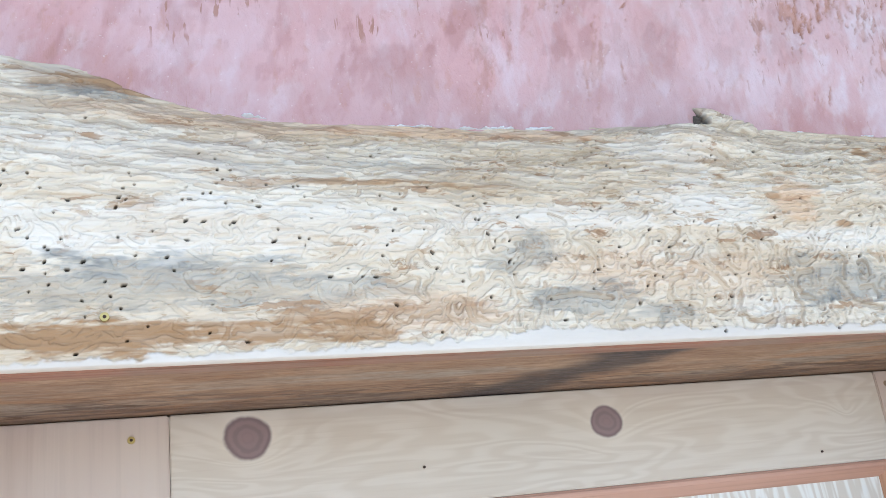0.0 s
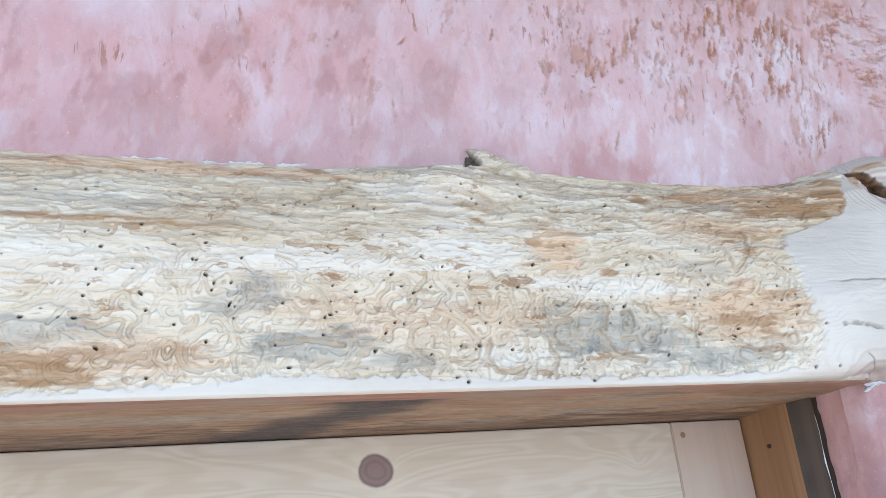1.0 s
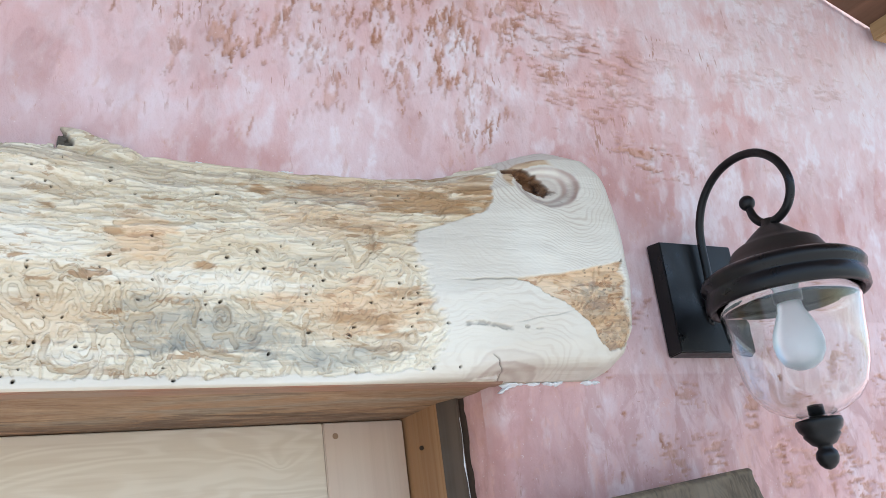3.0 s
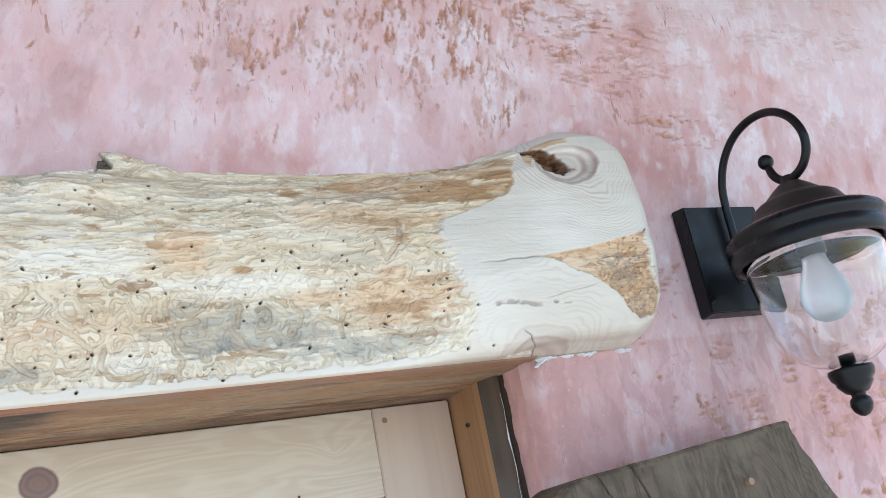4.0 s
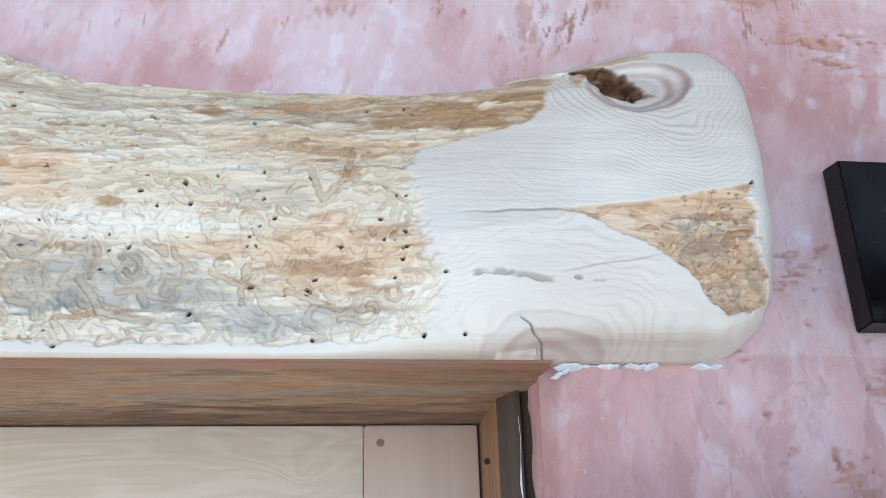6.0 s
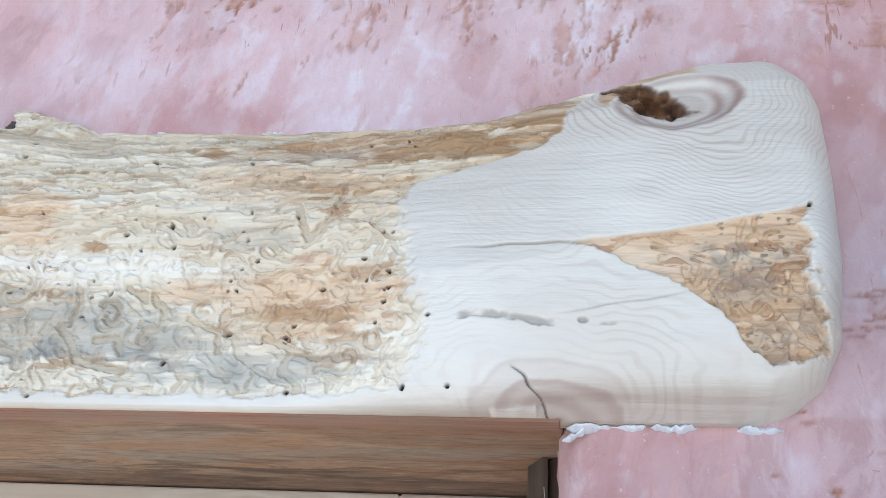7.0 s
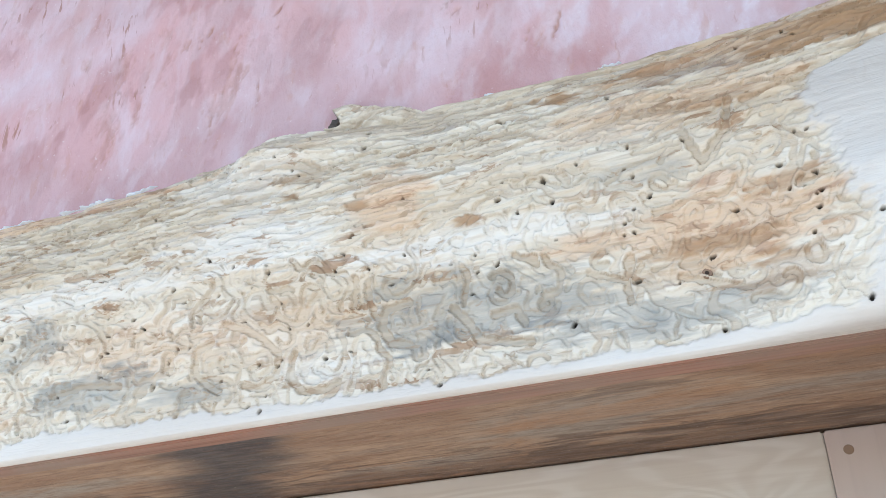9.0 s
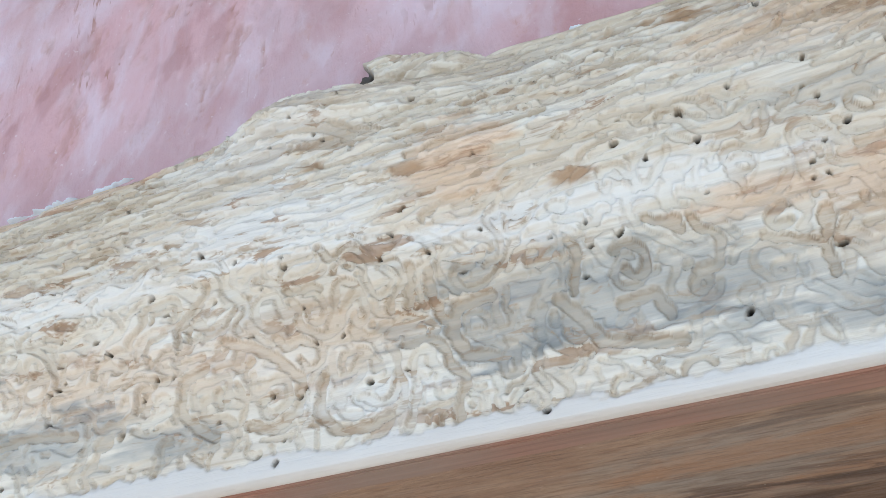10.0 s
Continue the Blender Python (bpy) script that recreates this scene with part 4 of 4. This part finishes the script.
bend = 0.5 * fbm(WX * 6, WZ * 6, 3)
drawn = fbm(lean_u * 9, lean_v * 26 + bend, 5)
smear = 0.6 * fbm(WX * 15 + bend * 2, WZ * 24 + bend * 3, 5) + 0.6 * fbm(lean_u * 30, lean_v * 75, 4)
red = np.clip(red + 0.6 * smoothstep(0.16, 0.34, drawn) * smoothstep(1.9, 1.0, WX) + 0.4 * smoothstep(0.22, 0.36, smear), 0, 1)
pale = (0.45 + 0.55 * smoothstep(0.6, 1.2, WX)) * np.clip(0.7 * pale + 0.35 * smoothstep(0.14, 0.34, -drawn) + 0.32 * smoothstep(0.06, 0.30, -smear) * (WZ > 2.02) + 0.2 * smoothstep(0.2, 0.36, -smear), 0, 1)
relief -= 0.0024 * scar - 0.0012 * drawn - 0.0014 * smear
# rounded corner of the opening
relief += 0.0022 * fbm(WX * 110, WZ * 9, 3) * smoothstep(1.24, 1.16, WX) * (WZ < 2.02)
corner = np.clip(1 - (WX - 1.136) / 0.040, 0, 1) * (WZ < 2.06)
relief -= 0.040 * (1 - np.sqrt(np.clip(1 - corner**2, 0, 1)))
# the plaster comes up to the log without gaps
fade = smoothstep(0.0, 0.05, np.abs(WZ - top_of_log)) * 0.7 + 0.3
WY = -relief * np.where(WX < 1.4, fade, 1.0)
mid_x, mid_z = (WX[:-1, :-1] + PSTEP / 2), (WZ[:-1, :-1] + PSTEP / 2)
keep = ~((mid_x < 1.136) & (mid_z < 2.06))
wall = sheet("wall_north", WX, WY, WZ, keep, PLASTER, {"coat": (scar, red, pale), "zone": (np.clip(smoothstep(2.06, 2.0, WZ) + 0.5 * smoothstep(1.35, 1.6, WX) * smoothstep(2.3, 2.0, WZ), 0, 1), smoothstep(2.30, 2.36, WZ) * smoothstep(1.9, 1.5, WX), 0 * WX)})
tagged(wall, "pink lime-plastered wall with torn trowel marks", "wall", kind="structure")
core = join(box(1.18, 0.05, 0, 4.2, 0.34, 4.4), box(-3.2, 0.05, 0, -0.22, 0.34, 4.4), box(-0.22, 0.05, 2.10, 1.18, 0.34, 4.4),
            box(2.29, -0.002, 0, 4.2, 0.05, 4.4), box(-3.2, -0.002, 0, -0.29, 0.05, 4.4), box(1.15, 0.0, 0, 2.30, 0.05, 1.625), box(-0.29, -0.002, 2.89, 2.29, 0.05, 4.4))
tagged(part("wall_core", core, PLASTER), "rendered masonry wall round the doorway", "wall", kind="structure")

# plaster return beside the door frame
RX, RZ = np.meshgrid(np.linspace(0, 1, 40), np.arange(0.0, 2.062, 0.006), indexing="ij")
RYY = 0.038 + RX * 0.047
RXX = 1.136 - 0.001 * RX + 0.003 * fbm(RYY * 40, RZ * 30, 4) * smoothstep(0, 0.2, RX)
ret = sheet("plaster_return", RXX, RYY, RZ, np.ones((39, RX.shape[1] - 1), bool), PLASTER, {"coat": (0 * RX + 0.1, 0 * RX + 0.4, 0 * RX), "zone": (0 * RX + 1, 0 * RX, 0 * RX)})
tagged(ret, "pink plaster return beside the door frame", "wall", kind="structure")

# white filler along the joints
def crest_at(x):
    return np.interp(x, crest_x, crest_z)


def filler(x0, x1, line, high, out, seed, label):
    """A ragged, lumpy smear of filler along a line over x."""
    U, T = np.meshgrid(np.linspace(x0, x1, int((x1 - x0) / 0.0008)), np.linspace(0, 1, 12), indexing="ij")
    lump = fbm(U * 160 + seed, T * 1.5 + seed, 4)
    size = high * np.clip(0.55 + 1.1 * fbm(U * 60 + seed, U * 0 + seed, 4), 0.02, 1.5) * np.clip((U - x0) / 0.006, 0, 1) * np.clip((x1 - U) / 0.006, 0, 1)
    zz = line(U) + (T - 0.5) * size + 0.001 * fbm(U * 220, T * 0 + seed, 3)
    yy = 0.004 - (out + 0.004) * np.sin(np.pi * T) * np.clip(size / high * 1.6, 0, 1) * (0.75 + 0.6 * lump)
    ob = sheet("joint_filler", U, yy, zz, np.ones((U.shape[0] - 1, 11), bool), PUTTY, {}, 0.006)
    return tagged(ob, label, "filler", kind="structure")


for x0, x1, seed in ((0.115, 0.145, 3.0), (0.265, 0.325, 5.0), (0.345, 0.475, 7.0), (0.77, 0.80, 9.0), (0.858, 0.90, 11.0)):
    filler(x0, x1, lambda x: crest_at(x) + 0.001, 0.005, 0.006, seed, "crumbly white filler along the top of the log")
filler(1.140, 1.290, lambda x: 2.0105 + 0 * x, 0.010, 0.009, 15.0, "crumbly white filler under the end of the log")
filler(1.137, 1.158, lambda x: 2.002 + 0.45 * (x - 1.140), 0.012, 0.007, 21.0, "cream filler at the corner of the opening")

# ---- door frame and door ----
frame_ob = tagged(new("door_frame"), "brown weathered timber door frame in the plastered opening", "door frame", kind="structure")
frame_ob.name = "door_frame"
TILT_UP = Matrix.Translation((0, 0, 2.0)) @ Euler((0, -0.0075, 0)).to_matrix().to_4x4() @ Matrix.Translation((0, 0, -2.0))
frame_ob.matrix_world = TILT_UP
part("header", box(-0.22, 0.008, 2.0042, 1.138, 0.262, 2.058, 0.001), HEADER, frame_ob, "rough brown header with dark stains")
part("log_bearer", box(-0.22, -0.0125, 2.0006, 1.136, 0.0078, 2.0065, 0.0010), BEARER, frame_ob, "reddish sawn strip under the log")
part("jamb", prism(((1.1075, 0.262), (1.1095, 0.114), (1.150, 0.114), (1.150, 0.262)), 0, 2.0042), JAMB, frame_ob, "amber-stained jamb")
part("jamb", prism(((-0.172, 0.136), (-0.173, 0.262), (-0.215, 0.262), (-0.215, 0.136)), 0, 2.0042), JAMB, frame_ob, "amber-stained jamb")
part("outer_strip", prism(((1.1097, 0.1135), (1.1225, 0.084), (1.1262, 0.084), (1.1262, 0.1135)), 0, 2.0042), WEATHER, frame_ob, "grey weathered outer strip")
part("gap", prism(((1.1264, 0.0900), (1.1345, 0.0830), (1.1400, 0.1135), (1.1264, 0.1135)), 0, 2.0040), DARK, frame_ob, "dark open joint")
part("sealant", tube([(1.1235 + 0.0010 * math.sin(n * 1.7), 0.0815, 0.02 + n * 0.02) for n in range(99)], [0.0002 + 0.0018 * max(0.0, math.sin(n * 2.3) * math.sin(n * 0.9)) ** 1.5 for n in range(99)], 6), PUTTY, frame_ob, "white bead of sealant")

door = tagged(new("door_1"), "unfinished knotty pine panelled door, closed", "door", kind="structure")
door.matrix_world = TILT_UP
part("stile", box(0.9905, 0.207, 0.01, 1.1055, 0.250, 2.0025, 0.0015), STILE, door)
part("stile", box(-0.170, 0.207, 0.01, 0.0505, 0.250, 2.0025, 0.0015), STILE, door)
part("rail", box(0.051, 0.2075, 1.884, 0.990, 0.250, 2.0025, 0.0015), RAIL, door, "pale rail with two dark round knots")
part("rail", box(0.051, 0.2075, 0.92, 0.990, 0.250, 1.06, 0.0015), STILE, door)
part("rail", box(0.051, 0.2075, 0.01, 0.990, 0.250, 0.22, 0.0015), STILE, door)
part("panel", box(0.06, 0.226, 1.05, 0.98, 0.240, 1.890), PLY, door, "plywood panel with flame grain")
part("panel", box(0.06, 0.226, 0.21, 0.98, 0.240, 0.93), PLY, door, "plywood panel with flame grain")


def moulding(x0, z0, x1, z1, out, material):
    """A bar with a sloped inner face; out points from the panel to the rail."""
    bm = bmesh.new()
    ring_a, ring_b = [], []
    d = Vector((x1 - x0, 0, z1 - z0)).normalized()
    o = Vector(out)
    prof = ((0.0, 0.2085), (0.0035, 0.2065), (0.008, 0.2085), (0.0165, 0.219), (0.020, 0.2255), (0.0, 0.2255))
    for at, ringlist, s in ((Vector((x0, 0, z0)), ring_a, 1), (Vector((x1, 0, z1)), ring_b, -1)):
        for n, y in prof:
            p = at - o * n + d * (n * s)
            ringlist.append(bm.verts.new((p.x, y, p.z)))
    for i in range(len(prof)):
        j = (i + 1) % len(prof)
        bm.faces.new((ring_a[i], ring_a[j], ring_b[j], ring_b[i]))
    bm.faces.new(ring_a[::-1])
    bm.faces.new(ring_b)
    bmesh.ops.recalc_face_normals(bm, faces=bm.faces)
    return part("moulding", bm, material, door, "pink fir moulding")


for za, zb in ((1.0605, 1.8835), (0.2205, 0.9195)):
    moulding(0.0515, zb, 0.9895, zb, (0, 0, 1), FIR)
    moulding(0.0515, za, 0.9895, za, (0, 0, -1), FIR)
    moulding(0.9895, za, 0.9895, zb, (1, 0, 0), FIR_UP)
    moulding(0.0515, za, 0.0515, zb, (-1, 0, 0), FIR_UP)


def disc(x, y, z, r, deep=0.002):
    bm = bmesh.new()
    bmesh.ops.create_cone(bm, cap_ends=True, segments=16, radius1=r, radius2=r * 0.92, depth=deep, matrix=Matrix.Translation((x, y, z)) @ Euler((radians(90), 0, 0)).to_matrix().to_4x4())
    return bm


def screw(x, y, z, parent=None):
    head = part("screw", disc(x, y, z, 0.0042), BRASS, parent, "countersunk brass screw")
    part("recess", disc(x, y - 0.0012, z, 0.0016, 0.0006), DARK, head)
    return head


screw(0.012, 0.2062, 1.9785, door)


def on_log(x, z):
    """The depth of the log's face at a place."""
    return float(Y[row_of(x, z)])


tagged(screw(-0.008, on_log(-0.008, 2.044) - 0.0015, 2.044), "brass screw sunk in the worm-eaten log", "screw")
plug = part("plug", disc(0.937, on_log(0.937, 2.061) - 0.001, 2.061, 0.0036), PEG, log, "brown wooden plug")
part("pith", disc(0.937, on_log(0.937, 2.061) - 0.0022, 2.061, 0.0014, 0.0006), DARK, plug)
for x, z, r in ((0.874, 1.9010, 0.0016), (1.003, 1.8265, 0.0018), (0.330, 1.925, 0.0016)):
    part("nail_hole", disc(x, 0.2068, z, r), DARK, door)
part("knot", disc(1.0068, 0.2069, 1.9848, 0.0042, 0.0006), PEG, door, "small brown knot")
part("nail_hole", disc(1.1064, 0.16, 1.956, 0.003), DARK, frame_ob)

# ---- wall lantern ----
LX, LY = 1.478, -0.160
lamp = tagged(new("wall_lantern"), "black iron wall lantern with a clear bell glass and scrolled arm", "lantern")
bp = box(1.409, -0.026, 2.042, 1.557, -0.002, 2.203)
for v in bp.verts:
    if v.co.y < -0.02:
        v.co.x += 0.003 if v.co.x < LX else -0.014
        v.co.z += 0.002 if v.co.z < 2.12 else -0.002
bmesh.ops.bevel(bp, geom=bp.edges[:], offset=0.0015, segments=2, affect="EDGES")
part("backplate", bp, IRON, lamp)
# the arm: out of the plate, up, over and curled in
turns = [(-0.022, 2.085), (-0.033, 2.115), (-0.037, 2.155), (-0.038, 2.195), (-0.044, 2.228), (-0.062, 2.258), (-0.092, 2.279), (-0.128, 2.286), (-0.164, 2.279), (-0.192, 2.258), (-0.206, 2.230),
         (-0.205, 2.206), (-0.192, 2.188), (-0.172, 2.180), (-0.153, 2.183), (-0.140, 2.195), (-0.135, 2.210), (-0.1335, 2.219)]


def through_points(pts, n=5):
    """A smooth line through points."""
    out = []
    for i in range(len(pts) - 1):
        p0, p1, p2, p3 = (np.array(pts[min(max(i + d, 0), len(pts) - 1)]) for d in (-1, 0, 1, 2))
        for u in np.arange(n) / n:
            out.append(0.5 * (2 * p1 + (p2 - p0) * u + (2 * p0 - 5 * p1 + 4 * p2 - p3) * u * u + (3 * p1 - p0 - 3 * p2 + p3) * u**3))
    return out + [np.array(pts[-1])]


arm = [(LX, float(y), float(z)) for y, z in through_points(turns)]
part("arm", tube(arm, [0.0058] * (len(arm) - 8) + [0.0055 - 0.0002 * n for n in range(8)], 14), IRON, lamp, smooth=True)
bm = bmesh.new()
bmesh.ops.create_uvsphere(bm, u_segments=20, v_segments=12, radius=0.0105, matrix=Matrix.Translation(arm[-1]))
part("ball", bm, IRON, lamp, smooth=True)
part("cap", lathe(((0.0001, 2.186), (0.009, 2.185), (0.010, 2.177), (0.016, 2.174), (0.026, 2.166), (0.036, 2.157), (0.041, 2.152), (0.048, 2.150), (0.055, 2.145), (0.061, 2.134), (0.068, 2.124), (0.080, 2.118), (0.0845, 2.114)), (LX, LY)), CAPTOP, lamp, smooth=True)
part("rim", lathe(((0.083, 2.119), (0.092, 2.1175), (0.099, 2.113), (0.1022, 2.107), (0.1008, 2.101), (0.0972, 2.0975), (0.0968, 2.095), (0.0992, 2.092), (0.1002, 2.084), (0.0998, 2.076), (0.097, 2.0725), (0.0915, 2.073), (0.0905, 2.086), (0.080, 2.093), (0.0001, 2.095)), (LX, LY), 64), IRON, lamp, smooth=True)
outer = [(0.0885, 2.086), (0.0855, 2.062), (0.0820, 2.036), (0.0795, 2.010), (0.0750, 1.984), (0.067, 1.961), (0.053, 1.944), (0.035, 1.934), (0.020, 1.929), (0.012, 1.928)]
inner = [(max(r - 0.0026, 0.0095), z + (0.0026 if z < 1.96 else 0.0)) for r, z in outer]
glass = part("glass", lathe(outer + inner[::-1], (LX, LY), 64, True), GLASS, lamp, "clear bell-shaped glass", smooth=True)
glass.visible_shadow = False
part("bulb", lathe(((0.0001, 1.986), (0.011, 1.988), (0.022, 1.995), (0.0295, 2.008), (0.031, 2.020), (0.0285, 2.035), (0.022, 2.050), (0.0165, 2.062), (0.0145, 2.074), (0.0145, 2.078)), (LX, LY), 32), BULB, lamp, "white light bulb", smooth=True)
part("socket", lathe(((0.0150, 2.072), (0.018, 2.074), (0.018, 2.100), (0.0001, 2.101)), (LX, LY), 24), IRON, lamp, smooth=True)
part("finial", lathe(((0.0001, 1.944), (0.0095, 1.943), (0.0098, 1.927), (0.027, 1.9255), (0.028, 1.921), (0.026, 1.914), (0.0215, 1.909), (0.022, 1.906), (0.014, 1.896), (0.009, 1.894), (0.0085, 1.891), (0.0125, 1.887), (0.0135, 1.880), (0.011, 1.873), (0.006, 1.868), (0.0001, 1.866)), (LX, LY), 32), IRON, lamp, smooth=True)

# ---- grey slab leaning on the wall ----
SX, SZ = np.meshgrid(np.linspace(0, 1, 330), np.linspace(0, 1, 360), indexing="ij")
h = 1.75 * (1 - SZ)
top_z = 1.848 + 0.036 * SX - 0.018 * np.clip(1 - SX / 0.10, 0, 1) ** 2 + 0.0010 * fbm(SX * 18, SX * 0 + 2)
down = (1 - SZ) ** 1.6
left = 1.062 + 0.028 * smoothstep(0.0, 0.05, down) + 0.012 * fbm(down * 30, down * 0 + 1, 3)
right = 1.438 + 0.05 * smoothstep(0.0, 0.10, down) + 0.010 * fbm(down * 30, down * 0 + 7, 3)
PXX = left + (right - left) * SX
PZZ = 0.005 + (top_z - 0.005) * (1 - down)
lean = 0.11 * (1.86 - PZZ)
rim = np.clip(np.minimum(SX / 0.03, (1 - SX) / 0.07), 0, 1)
PYY = -0.100 - lean + 0.045 * (1 - np.sqrt(np.clip(1 - (1 - rim) ** 2, 0, 1))) + 0.0015 * fbm(SX * 30, down * 160, 4) + 0.006 * np.clip(1 - (top_z - PZZ) / 0.006, 0, 1) ** 2
hollow = smoothstep(1.0, 0.3, np.hypot((PXX - 1.432) / 0.014, (PZZ - 1.868) / 0.016) + 0.5 * fbm(SX * 60, down * 300))
PYY = PYY + 0.012 * hollow
edge = smoothstep(0.75, 0.35, rim) * (1 - hollow)
shake = np.maximum(smoothstep(0.0016, 0.0006, np.abs(PXX - 1.172 - 0.33 * (1.853 - PZZ))) * (PZZ > 1.70), smoothstep(0.0014, 0.0005, np.abs(PXX - 1.125 - 0.40 * (1.85 - PZZ))) * (PZZ > 1.80))
PYY = PYY + 0.003 * shake
hollow = np.maximum(hollow, 0.8 * shake)
# broken patches of paler colour along the top edge
top_pale = smoothstep(0.010, 0.0, top_z - PZZ) * smoothstep(0.0, 0.5, fbm(SX * 24, SX * 0 + 5) + 0.2)
slab = sheet("weathered_slab", PXX, PYY, PZZ, np.ones((329, 359), bool), SLAB, {"bark": (edge, hollow, top_pale)}, -0.014)
tagged(slab, "grey weathered wooden slab with waney edges, leaning on the wall", "slab")
peg = disc(1.322, -0.107, 1.817, 0.0045, 0.010)
part("peg", peg, PEG, slab, "small brown peg")
back = box(1.44, -0.048, 0.005, 1.60, -0.012, 1.712, 0.003)
tagged(part("board", back, STILE), "pale board standing against the wall behind the slab", "board")

# ---- porch roof and ground ----
bm = bmesh.new()
slope = 0.345
for n in range(11):
    y1 = -0.01 - n * 0.14
    b = box(-3.2, y1 - 0.138, 0, 1.75, y1, 0.03, 0.002, 1)
    bmesh.ops.transform(b, verts=b.verts, matrix=Matrix.Translation((2.18, 0, 2.637)) @ Euler((0, slope, 0)).to_matrix().to_4x4() @ Matrix.Translation((-1.75, 0, 0)))
    me = bpy.data.meshes.new("b")
    b.to_mesh(me)
    b.free()
    bm.from_mesh(me)
    bpy.data.meshes.remove(me)
tagged(part("ceiling", bm, DECK), "dark rough-sawn boards of the porch roof", "ceiling", kind="structure")
tagged(part("roof_timber", box(2.055, -1.55, 2.648, 2.24, -0.012, 2.715, 0.004), PLATE), "golden squared timber carrying the porch roof", "timber", kind="structure")
bm = bmesh.new()
bmesh.ops.create_grid(bm, x_segments=8, y_segments=8, size=400)
tagged(part("ground", bm, PATIO), "light concrete ground before the house", "ground", kind="structure")
